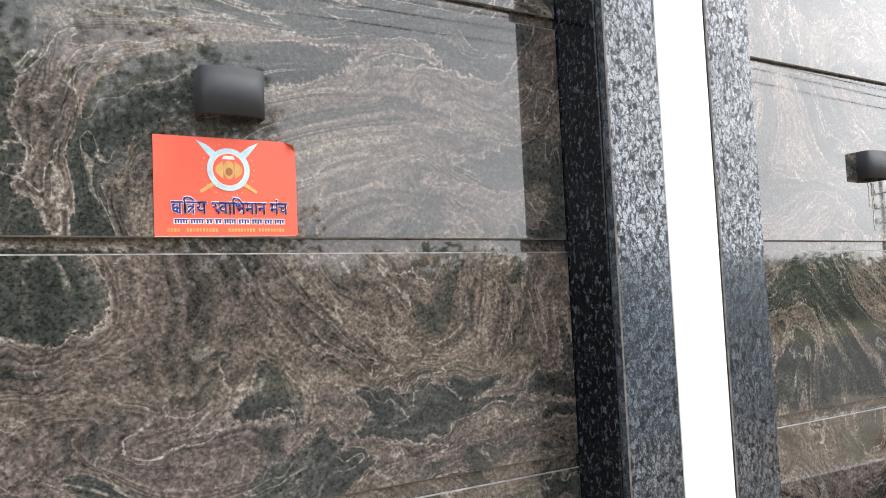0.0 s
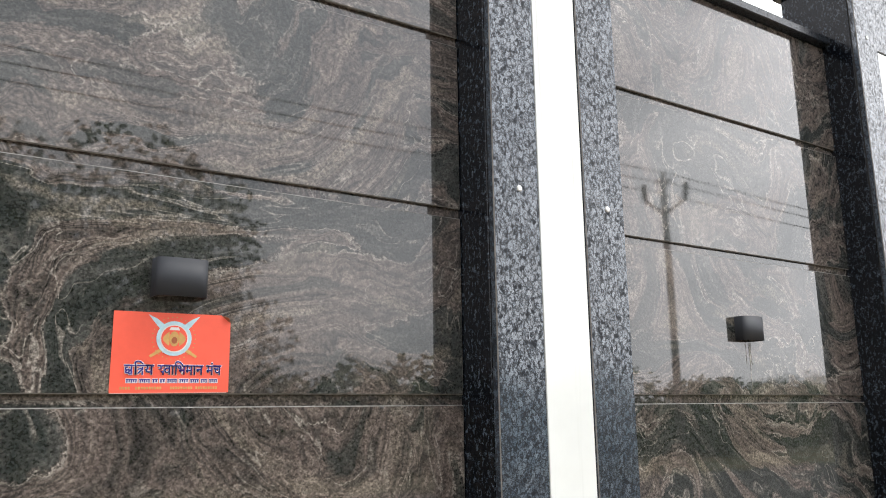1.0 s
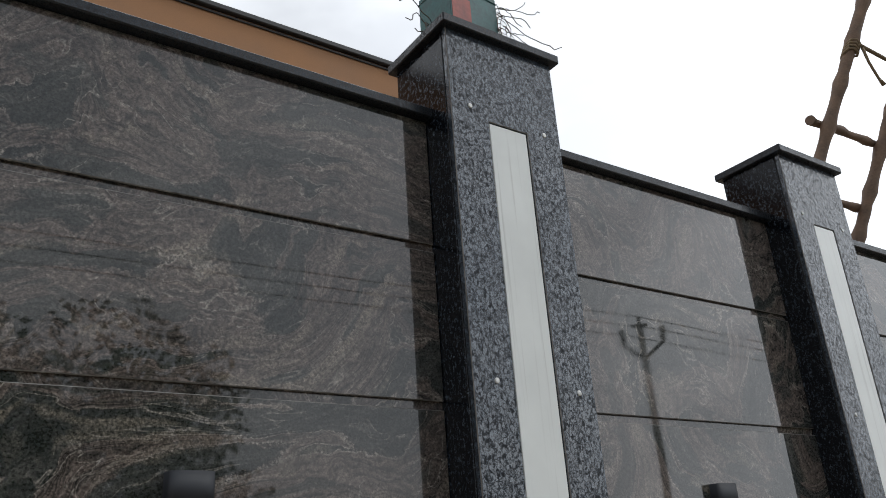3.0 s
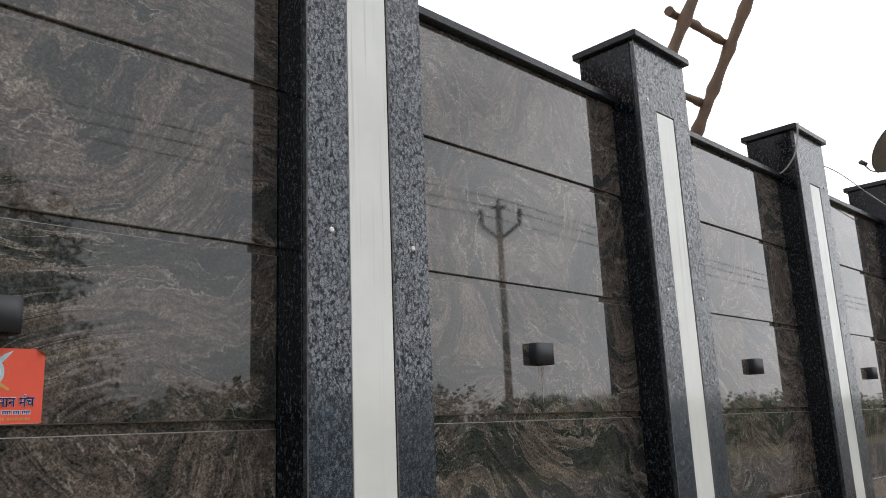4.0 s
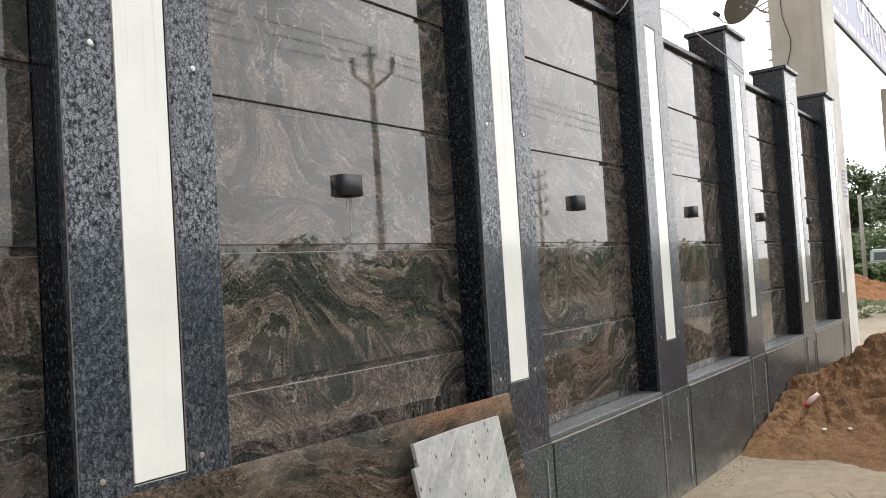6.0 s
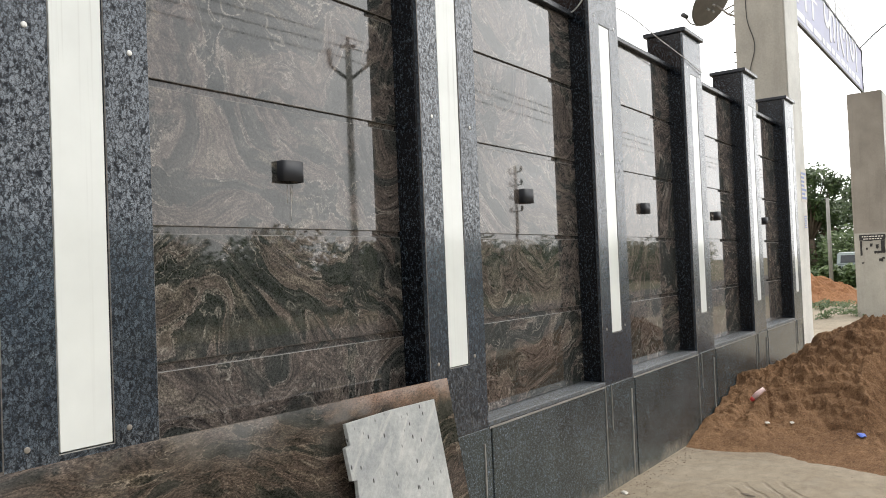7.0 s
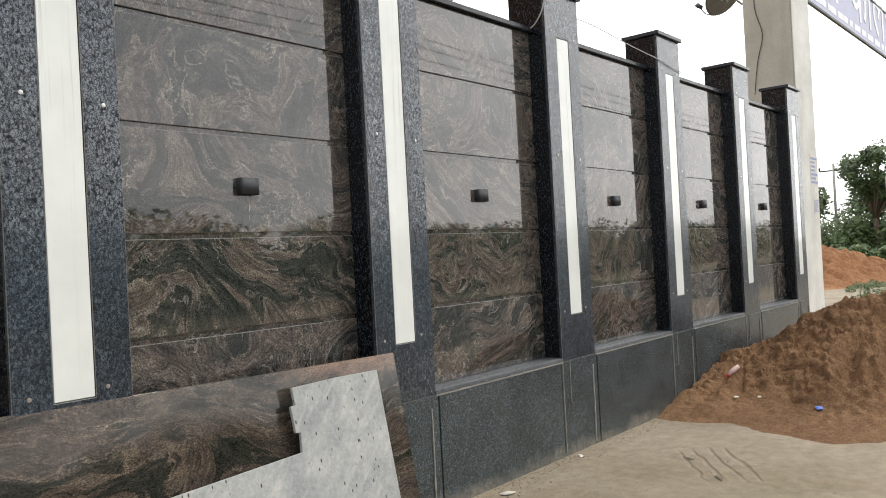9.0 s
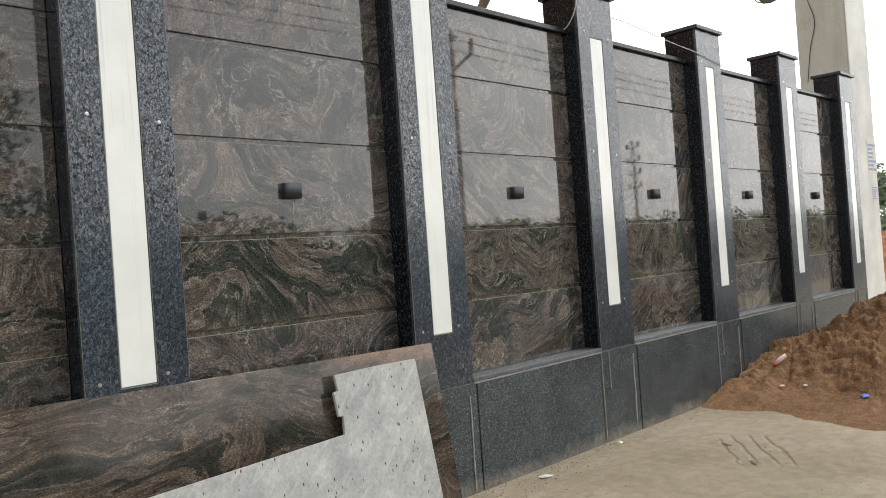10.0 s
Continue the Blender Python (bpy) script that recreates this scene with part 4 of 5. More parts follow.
# ---- bamboo ladder ----
def build_ladder():
    d = thing("bamboo_ladder", "rough bamboo ladder tied with jute rope behind the wall", "ladder")
    rr = random.Random(8)

    def culm(p0, p1, radius):
        a, b = Vector(p0), Vector(p1)
        steps = max(3, int((b - a).length / 0.07))
        pts, rad = [], []
        for i in range(steps + 1):
            t = i / steps
            wob = Vector((noise.noise((t * 4, a.x, 1)), noise.noise((t * 4, a.x, 5)), 0)) * 0.016
            pts.append(a.lerp(b, t) + wob)
            rad.append(radius * (1.28 if i % 4 == 0 else rr.uniform(0.92, 1.04)))
        return tube(bmesh.new(), pts, rad, 9)

    LEFT, RIGHT = (4.015, 3.84), (4.57, 3.87)

    def on_rail(rail, z):
        return Vector((rail[0] + 0.31 * (z - rail[1]), 1.505 - 0.36 * (z - 3.1), z))

    rails = []
    for rail in (LEFT, RIGHT):
        rails.append(part("rail", culm(on_rail(rail, 0.0), on_rail(rail, 5.6), 0.034), M_BAMBOO, d))
    back = Vector((0, 0.05, 0.015))
    for z, out in ((0.35, 0.08), (0.74, 0.08), (1.13, 0.08), (1.52, 0.08), (1.9, 0.08), (2.28, 0.08), (2.67, 0.08), (3.06, 0.06), (3.455, 0.05), (3.845, 0.11), (4.75, 0.07), (5.15, 0.07)):
        a, b = on_rail(LEFT, z), on_rail(RIGHT, z + 0.02)
        u = (b - a).normalized()
        part("rung", culm(a - u * out + back, b + u * 0.05 + back, 0.023), M_BAMBOO, d)
    zt = 4.28
    for rail in (LEFT, RIGHT):
        bm = bmesh.new()
        for k in range(4):
            c = on_rail(rail, zt - 0.03 + 0.018 * k)
            tube(bm, [c + Vector((0.044 * math.cos(a), 0.044 * math.sin(a), 0.014 * math.sin(2 * a))) for a in (math.tau * i / 10 for i in range(11))], 0.008, 5)
        part("lashing", bm, M_ROPE, rails[0 if rail is LEFT else 1], "jute rope lashing")
    a, b = on_rail(LEFT, zt) + Vector((0, -0.05, 0)), on_rail(RIGHT, zt + 0.02) + Vector((0, -0.05, 0))
    part("rope_end", tube(bmesh.new(), [a + Vector((0.03, 0, 0)), a + Vector((0.06, 0, -0.10)), a + Vector((0.12, 0, -0.19)), a + Vector((0.16, 0, -0.215))], [0.009, 0.008, 0.008, 0.014], 6), M_ROPE, d, "dangling frayed rope end")
    part("rope_span", tube(bmesh.new(), [a, a.lerp(b, 0.5) + Vector((0, 0, -0.012)), b], 0.012, 6), M_ROPE, d)


build_ladder()


# ---- sticker ----
M_STICKER = plain("red_printed_paper", (0.88, 0.125, 0.075), 0.35, 0, 0.04, 9, 0.02)
M_STICKER_BACK = plain("paper_edge", (0.62, 0.40, 0.34), 0.7)
M_INK_BLUE = plain("navy_print", (0.03, 0.025, 0.22), 0.4)
M_INK_WHITE = plain("white_print", (0.82, 0.80, 0.78), 0.4)
M_INK_GOLD = plain("gold_print", (0.62, 0.36, 0.12), 0.4)
M_INK_STEEL = plain("pale_blue_print", (0.48, 0.68, 0.76), 0.4)
M_INK_BROWN = plain("brown_print", (0.40, 0.12, 0.05), 0.5)


KSHA = ("strokes", 0.62, (((0.20, 0.60), (0.20, 0.47), (0.09, 0.42), (0.09, 0.32), (0.20, 0.29), (0.33, 0.32)), ((0.20, 0.29), (0.10, 0.22), (0.12, 0.12), (0.24, 0.11), (0.34, 0.17), (0.30, 0.27), (0.46, 0.27)),
                          ((0.28, 0.12), (0.36, 0.02)), ((0.46, 0.60), (0.46, 0.0)), ((0.0, 0.585), (0.62, 0.585))))
TRA = ("strokes", 0.52, (((0.36, 0.60), (0.36, 0.0)), ((0.36, 0.36), (0.20, 0.38), (0.08, 0.33)), ((0.36, 0.33), (0.22, 0.22), (0.06, 0.06)), ((0.0, 0.585), (0.52, 0.585))))
# the letters in the order in which they stand; a number is how far to move on, a cut keeps a letter's left half
WORDS = {
    "kshatriya": (KSHA, ("\u093f", 0.22, 9), TRA, ("\u092f", 0.59, 9)),
    "svabhiman": (("\u0938", 0.50, 0.52), ("\u0935", 0.57, 9), ("\u093e", 0.26, 9), ("\u093f", 0.22, 9), ("\u092d", 0.70, 9), ("\u092e", 0.61, 9), ("\u093e", 0.26, 9), ("\u0928", 0.57, 9)),
    "manch": (("\u092e", 0.61, 9), ("\u0902", 0.0, 9), ("\u091a", 0.64, 9)),
}
WIDTHS = {word: sum(g[1] for g in glyphs) for word, glyphs in WORDS.items()}


def stroke(bm, pts, width, lift):
    """A flat pen stroke through points in x and y."""
    half = width / 2
    for i, ((x0, y0), (x1, y1)) in enumerate(zip(pts, pts[1:])):
        d = Vector((x1 - x0, y1 - y0)).normalized() * half
        n = Vector((-d.y, d.x))
        a, b = Vector((x0, y0)) - d * 0.6, Vector((x1, y1)) + d * 0.6
        bm.faces.new([bm.verts.new((*(v), lift + 0.0007 * i)) for v in (a - n, b - n, b + n, a + n)])


def script_word(glyphs, grow, material, name):
    """One word of the sticker, letter by letter along a head line, as one thin mesh."""
    bm = bmesh.new()
    x = 0.0
    for n, g in enumerate(glyphs):
        if g[0] == "strokes":
            lines = bmesh.new()
            for i, pts in enumerate(g[2]):
                stroke(lines, pts, 0.075 + 2 * grow, 0.005 * i)
        else:
            cu = bpy.data.curves.new(name, "FONT")
            cu.body, cu.size, cu.offset = g[0], 1.0, grow
            ob = new(name, cu)
            bpy.context.view_layer.update()
            me = bpy.data.meshes.new_from_object(ob.evaluated_get(bpy.context.evaluated_depsgraph_get()))
            bpy.data.objects.remove(ob)
            bpy.data.curves.remove(cu)
            lines = bmesh.new()
            lines.from_mesh(me)
            bpy.data.meshes.remove(me)
            if g[2] < 5:
                bmesh.ops.bisect_plane(lines, geom=lines.verts[:] + lines.edges[:] + lines.faces[:], plane_co=(g[2], 0, 0), plane_no=(1, 0, 0), clear_outer=True)
        bmesh.ops.translate(lines, verts=lines.verts, vec=(x, 0, 0.0004 * n))
        tmp = bpy.data.meshes.new("glyph")
        lines.to_mesh(tmp)
        lines.free()
        bm.from_mesh(tmp)
        bpy.data.meshes.remove(tmp)
        x += g[1]
    ext = bmesh.ops.extrude_face_region(bm, geom=bm.faces[:])
    bmesh.ops.translate(bm, verts=[v for v in ext["geom"] if isinstance(v, bmesh.types.BMVert)], vec=(0, 0, 0.004))
    bmesh.ops.recalc_face_normals(bm, faces=bm.faces)
    return mesh(name, bm, material)


def build_sticker():
    W, H = 0.241, 0.165
    st = thing("sticker", "red printed sticker with a round emblem and navy text", "sticker", pose(0.447, PANEL, 1.643, 0, -0.6, 0))
    bm = bmesh.new()
    prism(bm, [(0.0, 0.003), (0.003, 0.0), (W - 0.001, 0.0015), (W, H - 0.016), (W - 0.014, H - 0.003), (W - 0.02, H - 0.0005), (0.0015, H)], -0.0016, -0.0006)
    paper = part("paper", bm, M_STICKER, st)
    bm = bmesh.new()
    tip = [(W, -0.0016, H - 0.016), (W - 0.02, -0.0016, H - 0.0005), (W - 0.006, -0.010, H - 0.007)]
    lift = [bm.verts.new(v) for v in tip] + [bm.verts.new((v[0] - 0.0004, v[1] + 0.0005, v[2] - 0.0008)) for v in tip]
    for f in ((0, 1, 2), (5, 4, 3), (0, 3, 4, 1), (1, 4, 5, 2), (2, 5, 3, 0)):
        bm.faces.new([lift[i] for i in f])
    part("curled_corner", bm, M_INK_BROWN, paper, "curled dark corner")
    e = 0.0012
    part("paper_border", boxed((0.0, -0.0021, 0.0), (W * 0.98, -0.0012, e)), M_STICKER_BACK, st, "worn pale paper edge")

    def flat(name, outline, material, y=-0.0024):
        bm2 = bmesh.new()
        prism(bm2, outline, y, y + 0.0006)
        part(name, bm2, material, paper)

    cx, cz = 0.122, 0.112
    circle = lambda r, n=28: [(cx + r * math.cos(math.tau * i / n), cz + r * math.sin(math.tau * i / n)) for i in range(n)]
    for sx in (-1, 1):
        blade = []
        for i in range(9):
            t = i / 8
            blade.append((cx + sx * (-0.022 + 0.075 * t), cz - 0.030 + 0.062 * t + 0.016 * t * t))
        back = []
        for i in range(9):
            t = 1 - i / 8
            back.append((cx + sx * (-0.022 + 0.075 * t - (0.004 + 0.026 * t) * (1 - t) ** 0.6), cz - 0.030 + 0.062 * t + 0.016 * t * t + 0.014 * (1 - t) ** 0.6))
        flat("emblem_blade", blade + back if sx > 0 else (blade + back)[::-1], M_INK_STEEL, -0.0023)
        hilt = [(cx - sx * 0.022, cz - 0.026), (cx - sx * 0.046, cz - 0.040), (cx - sx * 0.049, cz - 0.036), (cx - sx * 0.026, cz - 0.020)]
        flat("emblem_hilt", hilt if sx > 0 else hilt[::-1], M_INK_GOLD, -0.0025)
    flat("emblem_ring", circle(0.036), M_INK_STEEL, -0.0030)
    flat("emblem_disc", circle(0.029), M_INK_WHITE, -0.0036)
    flat("emblem_field", circle(0.0265), M_STICKER, -0.0042)
    for sx in (-1, 1):
        wing = [(cx + sx * (0.010 + 0.013 * math.sin(math.pi * i / 8)), cz - 0.016 + 0.030 * i / 8) for i in range(9)]
        flat("emblem_shape", wing if sx > 0 else wing[::-1], M_INK_GOLD, -0.0046)
    flat("emblem_shape", [(cx - 0.011, cz + 0.017), (cx + 0.011, cz + 0.017), (cx + 0.008, cz + 0.023), (cx - 0.008, cz + 0.023)], M_INK_WHITE, -0.0046)
    flat("emblem_shape", [(cx + 0.010 * math.cos(a), cz - 0.001 + 0.016 * math.sin(a)) for a in (math.tau * i / 12 for i in range(12))], M_INK_GOLD, -0.0048)
    flat("emblem_shape", [(cx + 0.006 * math.cos(a), cz - 0.004 + 0.007 * math.sin(a)) for a in (math.tau * i / 10 for i in range(10))], M_INK_BROWN, -0.0054)
    for i in range(30):
        a = math.tau * i / 30
        x, z = cx + 0.044 * math.cos(a), cz + 0.044 * math.sin(a)
        flat("emblem_dot", [(x - 0.0011, z - 0.0011), (x + 0.0011, z - 0.0011), (x + 0.0011, z + 0.0011), (x - 0.0011, z + 0.0011)], M_INK_GOLD, -0.0021)

    def bar(x0, z0, x1, z1, material, y):
        flat("print_bar", [(x0, z0), (x1, z0), (x1, z1), (x0, z1)], material, y)

    rr = random.Random(2)
    for word, x0, x1 in (("kshatriya", 0.0265, 0.0835), ("svabhiman", 0.0920, 0.1840), ("manch", 0.1915, 0.2225)):
        for name, grow, mat, y in (("print_outline", 0.045, M_INK_WHITE, -0.0020), ("print_word", 0.012, M_INK_BLUE, -0.0027)):
            me = script_word(WORDS[word], grow, mat, name)
            s = (x1 - x0) / WIDTHS[word]
            put_mesh(name, me, paper, Matrix.Translation((x0, y, 0.0380)) @ pose(0, 0, 0, 90) @ Matrix.Diagonal((s, 0.0305, 0.10, 1)))
    x = 0.031
    while x < 0.212:
        w = rr.uniform(0.010, 0.022)
        bar(x - 0.001, 0.0205, x + w + 0.001, 0.0300, M_INK_WHITE, -0.0020)
        bar(x, 0.0272, x + w, 0.0288, M_INK_BLUE, -0.0027)
        n = max(2, int(w / 0.0038))
        for i in range(n):
            bar(x + w * (i + 0.25) / n, 0.0216 + 0.001 * (i % 2), x + w * (i + 0.75) / n, 0.0271, M_INK_BLUE, -0.0026)
        x += w + 0.0040
    for x0, x1 in ((0.02, 0.045), (0.05, 0.106), (0.118, 0.166), (0.17, 0.222)):
        n = int((x1 - x0) / 0.0052)
        for i in range(n):
            bar(x0 + 0.0052 * i, 0.0080, x0 + 0.0052 * i + 0.0036, 0.0135, M_INK_GOLD, -0.0022)


build_sticker()


# ---- litter on the heap and ground ----
M_PINK = plain("faded_pink_wrapper", (0.72, 0.52, 0.50), 0.35)
M_RED = plain("red_wrapper_end", (0.55, 0.05, 0.05), 0.4)
M_BLUE = plain("blue_wrapper", (0.12, 0.20, 0.62), 0.35)
M_PAPER = plain("dirty_white_scrap", (0.66, 0.63, 0.57), 0.7)


M_CRUMB = plain("dry_sand_crumbs", (0.21, 0.16, 0.11), 0.95, 0, 0.4, 20)


def crumple(size, seed):
    bm = bmesh.new()
    bmesh.ops.create_icosphere(bm, subdivisions=2, radius=1.0)
    for v in bm.verts:
        k = 1 + 0.45 * noise.noise(v.co * 1.7 + Vector((seed, 0, 0)))
        v.co = Vector((v.co.x * size[0] * k, v.co.y * size[1] * k, v.co.z * size[2] * k))
    return bm


def litter():
    b = thing("plastic_wrapper", "pale pink plastic wrapper with a red end on the sand mound", "wrapper", pose(7.40, 0.80, 0.262, 0, -40, -60))
    part("sleeve", tube(bmesh.new(), [(-0.02, 0, 0), (0.03, 0, 0.004), (0.10, 0, 0)], [0.022, 0.024, 0.018], 9), M_PINK, b)
    part("end", tube(bmesh.new(), [(-0.05, 0, 0), (-0.021, 0, 0)], [0.015, 0.022], 9), M_RED, b, "red torn end")
    for name, x, y, z, size, mat, lab in (
            ("blue_wrapper", 6.99, -0.06, 0.088, (0.075, 0.030, 0.010), M_BLUE, "crumpled blue wrapper on the sand"),
            ("paper_scrap", 7.02, 0.62, 0.122, (0.036, 0.020, 0.006), M_PAPER, "dirty white scrap on the sand"),
            ("paper_scrap", 7.10, 0.45, 0.122, (0.030, 0.018, 0.006), M_PAPER, "dirty white scrap on the sand"),
            ("paper_scrap", 7.35, -0.38, 0.097, (0.034, 0.02, 0.006), M_PAPER, "dirty white scrap on the sand"),
            ("stone_chip", 4.07, 0.955, 0.008, (0.05, 0.028, 0.008), M_PAPER, "flat white stone chip on the ground"),
            ("stone_chip", 5.05, 1.02, 0.006, (0.03, 0.02, 0.012), M_PAPER, "small pale stone chip by the plinth"),
            ("dry_leaf", 5.35, 0.35, 0.004, (0.05, 0.018, 0.004), M_BARK, "dry brown leaf on the sandy ground"),
            ("dry_leaf", 5.0, 0.0, 0.004, (0.06, 0.016, 0.004), M_BARK, "dry brown leaf on the sandy ground")):
        ob = tagged(part(name, crumple(size, x * 3), mat, None), lab, "litter")
        ob.matrix_basis = pose(x, y, z, 0, 0, x * 80 % 360)
    rr = random.Random(12)
    bm = bmesh.new()
    for i in range(900):
        x = rr.uniform(2.9, 7.2)
        y = FRONT - 0.02 - abs(rr.gauss(0, 0.10)) if i % 3 else rr.uniform(-1.6, 1.0)
        s = rr.uniform(0.0015, 0.006)
        r = bmesh.ops.create_icosphere(bm, subdivisions=1, radius=s, matrix=pose(x, y, s * 0.4, 0, 0, rr.uniform(0, 90)))
        for v in r["verts"]:
            v.co.z = s * 0.4 + (v.co.z - s * 0.4) * 0.6
    tagged(part("gravel", bm, M_CRUMB, None), "loose crumbs of sand and gravel along the plinth", "gravel", kind="stuff")


litter()


# ---- posters ----
def poster(name, m, w, h, label):
    p = thing(name, label, "poster", m)
    rr = random.Random(int(w * 1000))
    part("sheet", boxed((0, -0.003, 0), (w, 0, h), 0.0008), M_PAPER, p)
    for i in range(7):
        z = h * (0.08 + 0.125 * i)
        part("print_bar", boxed((w * 0.06, -0.0046, z), (w * 0.06 + w * rr.uniform(0.45, 0.88), -0.0032, z + h * 0.07)), M_INK_SOFT, p)
    return p


def torn_poster(name, m, w, h, label):
    """What is left of a black poster: its head, one side and scraps."""
    p = thing(name, label, "poster", m)
    rr = random.Random(6)

    def scrap(x0, z0, x1, z1, material, kind):
        n = 9
        edge = [(x0 + (x1 - x0) * i / n, z0 + rr.uniform(-0.012, 0.012)) for i in range(n + 1)]
        edge += [(x1 + rr.uniform(-0.01, 0.01), z0 + (z1 - z0) * i / 4) for i in range(1, 4)]
        edge += [(x1 + (x0 - x1) * i / n, z1 + rr.uniform(-0.008, 0.008)) for i in range(n + 1)]
        return part(kind, prism(bmesh.new(), edge, -0.003, -0.0002), material, p)

    head = scrap(0.0, h * 0.80, w, h, M_CABLE, "torn_head")
    scrap(w * 0.02, h * 0.30, w * 0.10, h * 0.79, M_CABLE, "torn_side")
    scrap(w * 0.82, h * 0.42, w * 0.98, h * 0.79, M_CABLE, "torn_side")
    scrap(w * 0.55, h * 0.36, w * 0.97, h * 0.44, M_CABLE, "torn_patch")
    for x, z, a, b in ((0.40, 0.60, 0.10, 0.10), (0.62, 0.52, 0.12, 0.14), (0.72, 0.08, 0.16, 0.10), (0.84, 0.16, 0.10, 0.06), (0.05, 0.02, 0.09, 0.05), (0.24, 0.50, 0.08, 0.06)):
        scrap(w * x, h * z, w * (x + a), h * (z + b), M_CABLE, "torn_patch")
    for x0, x1, z in ((0.10, 0.88, 0.92), (0.16, 0.80, 0.84)):
        x = x0
        while x < x1:
            step = rr.uniform(0.04, 0.10)
            part("print_bar", boxed((w * x, -0.0045, h * z), (w * (x + step), -0.0032, h * (z + 0.035))), M_PAPER, head)
            x += step + 0.03
    return p


M_INK_SOFT = plain("faded_blue_print", (0.26, 0.32, 0.55), 0.6)
poster("poster", pose(11.75, 1.191, 2.17), 0.36, 0.44, "faded blue and white poster on the pale column face")
poster("poster", pose(11.85, 1.191, 1.80), 0.22, 0.2, "small torn white notice on the pale column face")
torn_poster("poster", pose(20.438, 1.70, 1.18, 0, 0, -90), 0.52, 0.66, "torn black poster remains on the brown-grey column")


# ---- old tin and roots on a cap ----
M_TEAL = plain("worn_teal_paint", (0.028, 0.115, 0.115), 0.45, 0, 0.35, 14)
M_TINRED = plain("faded_red_print", (0.34, 0.075, 0.055), 0.5, 0, 0.3, 20)
CAP_TOP = 3.362 + 0.037


def build_tin():
    tin = thing("tin_pot", "worn teal tin used as a plant pot on the pillar cap", "plant pot", pose(1.475, 1.25, CAP_TOP + 0.001, 0, 0, 6))
    w, d, h, t = 0.115, 0.085, 0.24, 0.003
    body = bmesh.new()
    box(body, (-w, -d, 0.0), (w, -d + t, h), 0.001)
    box(body, (-w, d - t, 0.0), (w, d, h), 0.001)
    box(body, (-w, -d + t, 0.0), (-w + t, d - t, h), 0.001)
    box(body, (w - t, -d + t, 0.0), (w, d - t, h), 0.001)
    box(body, (-w + t, -d + t, 0.0), (w - t, d - t, 0.004))
    shell = part("shell", body, M_TEAL, tin)
    for z in (0.03, h - 0.02):
        rim = bmesh.new()
        tube(rim, [(-w, -d - 0.001, z), (w, -d - 0.001, z), (w + 0.001, d, z), (-w, d + 0.001, z), (-w, -d - 0.001, z)], 0.003, 6)
        part("rolled_rim", rim, M_TEAL, shell)
    part("print_patch", boxed((-w + 0.006, -d - 0.0016, 0.045), (-0.02, -d - 0.0003, 0.17)), M_TINRED, shell, "faded red printed patch")
    part("soil", boxed((-w + t + 0.001, -d + t + 0.001, 0.005), (w - t - 0.001, d - t - 0.001, h - 0.03), 0.006), M_SAND, tin)


build_tin()


def twigs():
    bm = bmesh.new()
    rr = random.Random(3)
    for i in range(26):
        p = Vector((1.592 + rr.uniform(0.0, 0.03), 1.17 + rr.uniform(0.0, 0.12), CAP_TOP + rr.uniform(0.10, 0.25)))
        if i > 22:
            p = Vector((1.345 - rr.uniform(0.0, 0.02), 1.2 + rr.uniform(0, 0.05), CAP_TOP + 0.06))
        way = Vector((rr.uniform(0.002, 0.018) * (1 if i < 23 else -1), rr.uniform(-0.016, 0.006), -0.006))
        pts = [p.copy()]
        for _ in range(11):
            way = way * 0.8 + Vector((rr.uniform(-0.012, 0.012), rr.uniform(-0.01, 0.008), rr.uniform(-0.017, 0.008)))
            p = p + way
            p.x = max(p.x, 1.594) if i < 23 else min(p.x, 1.352)
            p.z = max(p.z, CAP_TOP + 0.003)
            pts.append(p.copy())
        tube(bm, pts, 0.0018, 4)
    tagged(part("dry_roots", bm, M_BARK, None), "tangle of dry curling roots hanging beside a tin on the pillar cap", "dry roots", kind="stuff")


twigs()


# ---- trees, shrubs, poles ----
def leaf_cloud(bm, centre, radius, count, leaf, rr, flat=0.8):
    for _ in range(count):
        d = Vector((rr.gauss(0, 1), rr.gauss(0, 1), rr.gauss(0, 1))).normalized() * radius * rr.uniform(0.25, 1.0) ** 0.5
        c = Vector(centre) + Vector((d.x, d.y, d.z * flat))
        s = leaf * rr.uniform(0.6, 1.3)
        u = Vector((rr.gauss(0, 1), rr.gauss(0, 1), rr.gauss(0, 0.6))).normalized() * s
        w = u.orthogonal().normalized() * s * 0.55
        bm.faces.new([bm.verts.new(c - u), bm.verts.new(c + w), bm.verts.new(c + u), bm.verts.new(c - w)])


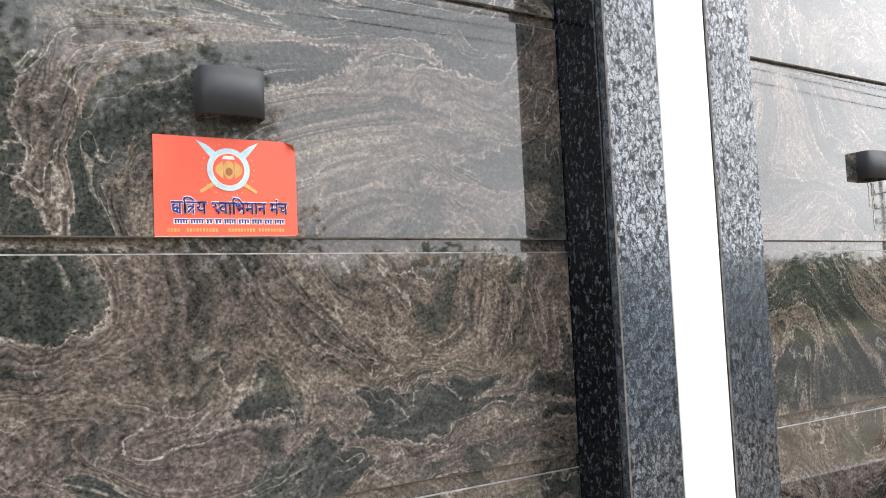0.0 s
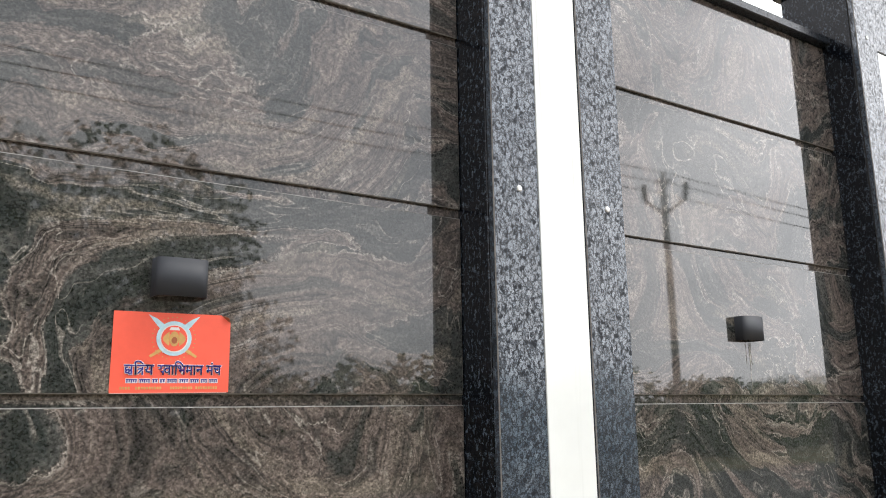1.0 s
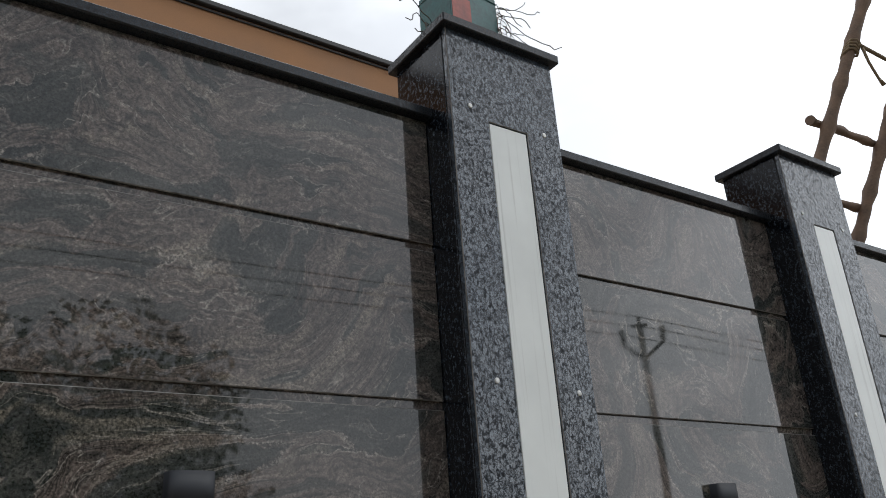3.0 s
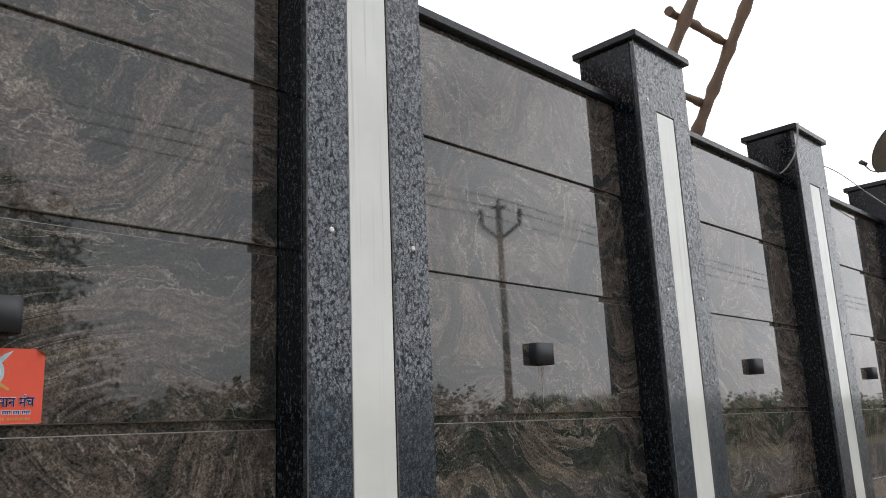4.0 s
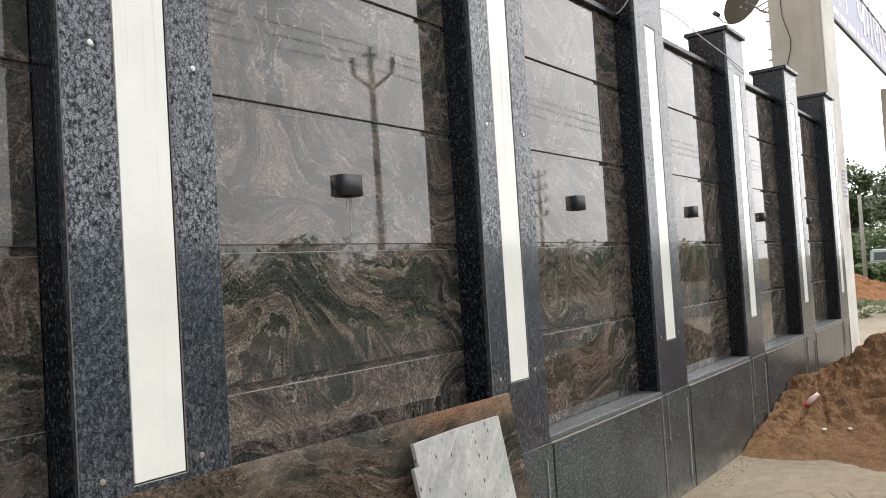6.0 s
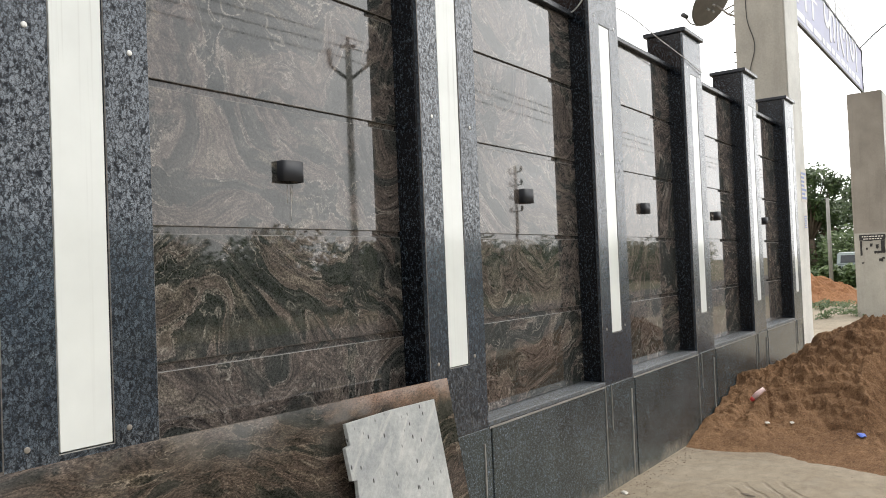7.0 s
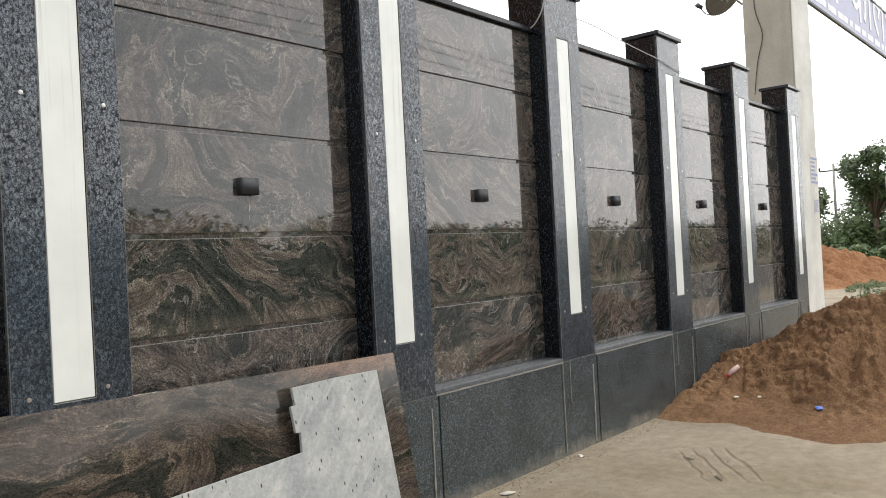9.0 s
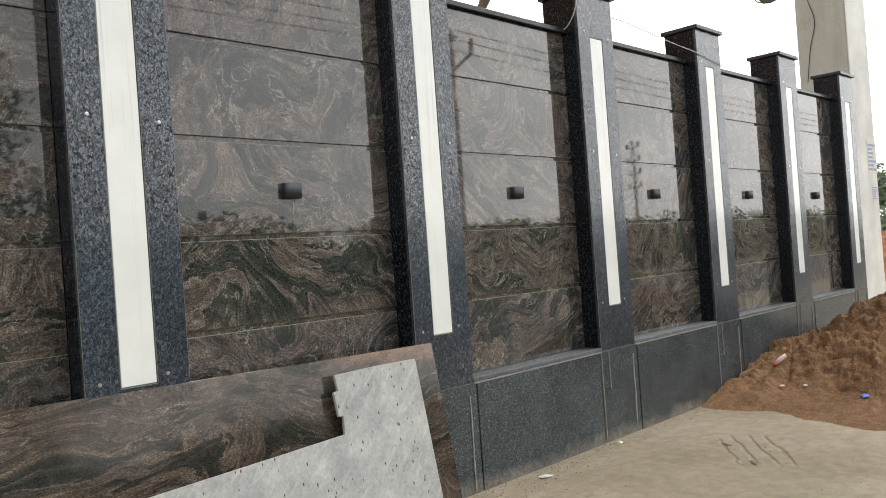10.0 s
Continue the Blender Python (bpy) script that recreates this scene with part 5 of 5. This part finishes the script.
def tree(x, y, h, crown, seed, leaf=0.16, clumps=26, per=90, label="leafy green tree with an open uneven crown", base=0.42):
    rr = random.Random(seed)
    t = thing("tree", label, "tree", pose(x, y, 0))
    bm = bmesh.new()
    fork = h * base
    tube(bm, [(0, 0, -0.1), (0.05 * h * rr.uniform(-0.4, 0.4), 0, fork * 0.5), (0.04 * h * rr.uniform(-1, 1), 0.03 * h, fork)], [h * 0.035, h * 0.026, h * 0.02], 9)
    lb = bmesh.new()
    for i in range(clumps):
        a = rr.uniform(0, math.tau)
        r = crown * math.sqrt(rr.uniform(0.02, 1.0)) * 0.86
        z = fork * 0.95 + (h - fork) * rr.uniform(0.12, 0.92) * (1.0 - 0.35 * (r / crown) ** 2)
        c = Vector((r * math.cos(a), r * math.sin(a), z))
        tube(bm, [(0, 0.02 * h, fork * rr.uniform(0.75, 1.0)), Vector((c.x * 0.5, c.y * 0.5, (fork + c.z) / 2 + 0.1)), c], [h * 0.011, h * 0.007, h * 0.003], 5)
        leaf_cloud(lb, c, crown * rr.uniform(0.24, 0.42), per, leaf, rr)
    part("trunk", bm, M_BARK, t)
    part("crown", lb, M_LEAF, t)
    return t


tree(45.5, 7.2, 6.5, 1.55, 21, 0.11, 48, 150, "tall green tree with an open crown beyond the gate")
tree(50.0, 4.6, 6.8, 2.0, 22, 0.12, 48, 150, "green tree beyond the gate column")
tree(60.0, 15.5, 6.0, 2.6, 23, 0.2, 24, 80, "green tree far off behind the shrubs")
tree(70.0, 11.0, 7.0, 3.0, 24, 0.22, 24, 80, "green tree far off behind the shrubs")
tree(66.0, 2.0, 7.5, 3.2, 25, 0.22, 24, 80, "green tree far off behind the shrubs")
# across the road, seen in the polished stone
tree(1.2, -9.6, 5.4, 3.7, 26, 0.075, 52, 480, "broad dark green roadside tree", 0.28)


def shrubs(name, spots, seed, leaf, label, clumps=11, per=190):
    rr = random.Random(seed)
    bm = bmesh.new()
    for x, y, r, h in spots:
        for _ in range(clumps):
            c = (x + rr.uniform(-r, r) * 0.8, y + rr.uniform(-r, r) * 0.8, h * rr.uniform(0.15, 0.75))
            leaf_cloud(bm, c, r * 0.6, per, leaf, rr, 0.8 * h / (2 * r) + 0.3)
    return tagged(part(name, bm, M_LEAF_B, None), label, "shrubs", kind="stuff")


rr = random.Random(31)
shrubs("far_shrubs", [(44.5 + rr.uniform(-0.5, 3), 0.5 + 0.75 * i + rr.uniform(-0.6, 0.6), 1.5, rr.uniform(2.3, 3.1)) for i in range(24)] + [(37.6, 3.6 + 0.62 * i, 0.55, 0.95) for i in range(6)], 32, 0.12, "dense green thicket beyond the open ground")
shrubs("roadside_shrubs", [(-24 + 2.0 * i + rr.uniform(-1, 1), -19 + rr.uniform(-2, 2), 2.0, rr.uniform(2.5, 3.3)) for i in range(46)], 33, 0.13, "dark green hedge across the road")
shrubs("weeds", [(19.0 + rr.uniform(0, 12), 1.6 + rr.uniform(0, 3.4), 0.24, 0.17) for i in range(34)], 34, 0.032, "low green weeds on the open ground", 5, 34)


def build_car():
    """A small parked car seen from behind, its length along x."""
    car = thing("car", "pale silver hatchback parked beyond the open ground", "car", pose(40.0, 4.65, 0))
    bm = bmesh.new()
    side = [(0.0, 0.32), (0.02, 0.85), (0.12, 0.93), (2.6, 0.92), (3.55, 0.74), (3.62, 0.34)]
    prism(bm, side, -0.80, 0.80)
    bmesh.ops.bevel(bm, geom=list(bm.edges), offset=0.05, segments=2, affect="EDGES")
    part("body", bm, M_CAR, car)
    bm = bmesh.new()
    prism(bm, [(0.10, 0.90), (0.38, 1.42), (0.60, 1.48), (1.75, 1.46), (2.55, 0.90)], -0.68, 0.68)
    bmesh.ops.bevel(bm, geom=list(bm.edges), offset=0.05, segments=2, affect="EDGES")
    part("cabin", bm, M_CAR, car)
    part("rear_window", boxed((-0.012, -0.52, -0.19), (0.0, 0.52, 0.19), 0.004), M_CARGLASS, car, "dark rear window", pose(0.235, 0, 1.17, 0, 28.3, 0))
    for sy in (-1, 1):
        bm = bmesh.new()
        prism(bm, [(0.48, 0.96), (0.62, 1.36), (1.68, 1.35), (2.20, 0.96)], sy * 0.684, sy * 0.692)
        part("side_window", bm, M_CARGLASS, car, "dark side windows")
        part("tail_light", boxed((-0.012, sy * 0.69 - 0.08, 0.66), (0.03, sy * 0.69 + 0.08, 0.86), 0.01), M_RED, car, "red tail light")
        for x in (0.62, 2.95):
            wheel = part("wheel", tube(bmesh.new(), [(x, sy * 0.66, 0.29), (x, sy * 0.68, 0.29), (x, sy * 0.80, 0.29), (x, sy * 0.82, 0.29)], [0.25, 0.29, 0.29, 0.25], 18), M_CABLE, car, "black tyre")
            part("rim", tube(bmesh.new(), [(x, sy * 0.81, 0.29), (x, sy * 0.825, 0.29)], [0.17, 0.16], 14), M_PIPE, wheel)
    part("bumper", boxed((-0.06, -0.78, 0.36), (0.03, 0.78, 0.56), 0.02), M_DARKTRIM, car)


M_CAR = plain("silver_car_paint", (0.24, 0.28, 0.275), 0.35, 0.2, 0.05, 3)
M_CARGLASS = plain("dark_car_glass", (0.03, 0.035, 0.04), 0.08)
build_car()


def utility_pole(x, y, h, label, arms, turn=0.0, r=0.13, ar=0.06):
    p = thing("utility_pole", label, "utility pole", pose(x, y, 0, 0, 0, turn))
    part("post", tube(bmesh.new(), [(0, 0, -0.1), (0, 0, h)], [r, r * 0.75], 10), M_POLE, p)
    for a, b in arms:
        part("arm", tube(bmesh.new(), [a, b], ar, 6), M_DARKTRIM, p)
        for e in (a, b):
            if abs(e[0]) > 0.4:
                part("insulator", tube(bmesh.new(), [e, (e[0], e[1], e[2] + 0.16), (e[0], e[1], e[2] + 0.3)], [0.05, 0.09, 0.06], 8), M_DARKTRIM, p)
    return p


utility_pole(19.4, -13.4, 8.75, "cement utility pole with a forked steel arm", [((0, 0, 7.6), (-0.58, 0, 8.1)), ((-0.58, 0, 8.1), (-0.60, 0, 8.35)), ((0, 0, 7.6), (0.66, 0, 8.1)), ((0.66, 0, 8.1), (0.68, 0, 8.3)), ((-0.25, 0, 8.7), (0.25, 0, 8.7)), ((0, 0, 8.7), (0, 0, 9.0))], 50)
utility_pole(43.0, -21.0, 7.6, "distant utility pole with short cross arms", [((-0.7, 0, 7.2), (0.7, 0, 7.2)), ((-0.7, 0, 6.4), (0.7, 0, 6.4)), ((-0.7, 0, 5.6), (0.7, 0, 5.6)), ((-0.7, 0, 4.8), (0.7, 0, 4.8))], -60, 0.11, 0.035)
utility_pole(36.5, 4.97, 3.75, "short cement post in front of a tree", [], 0, 0.09)
utility_pole(62.0, 13.2, 6.6, "far cement utility pole with a cross arm", [((-1.0, 0, 6.1), (1.0, 0, 6.1))], 80, 0.11)
for k, (dz, dy) in enumerate(((8.5, -0.85), (8.45, 0.9), (9.0, 0.0))):
    for x0, y0, z0, x1, y1, z1 in ((-35, -13.6, dz + 0.2, 19.4, -13.4, dz), (19.4, -13.4, dz, 80, -13.2, dz)):
        pts = [(x0 + (x1 - x0) * t, y0 + (y1 - y0) * t + dy * 0.6, z0 + (z1 - z0) * t - 2.0 * t * (1 - t)) for t in (i / 12 for i in range(13))]
        tagged(part("overhead_wire", tube(bmesh.new(), pts, 0.016, 4), M_CABLE, None), "sagging overhead power wire along the road", "wire", group="overhead wires")
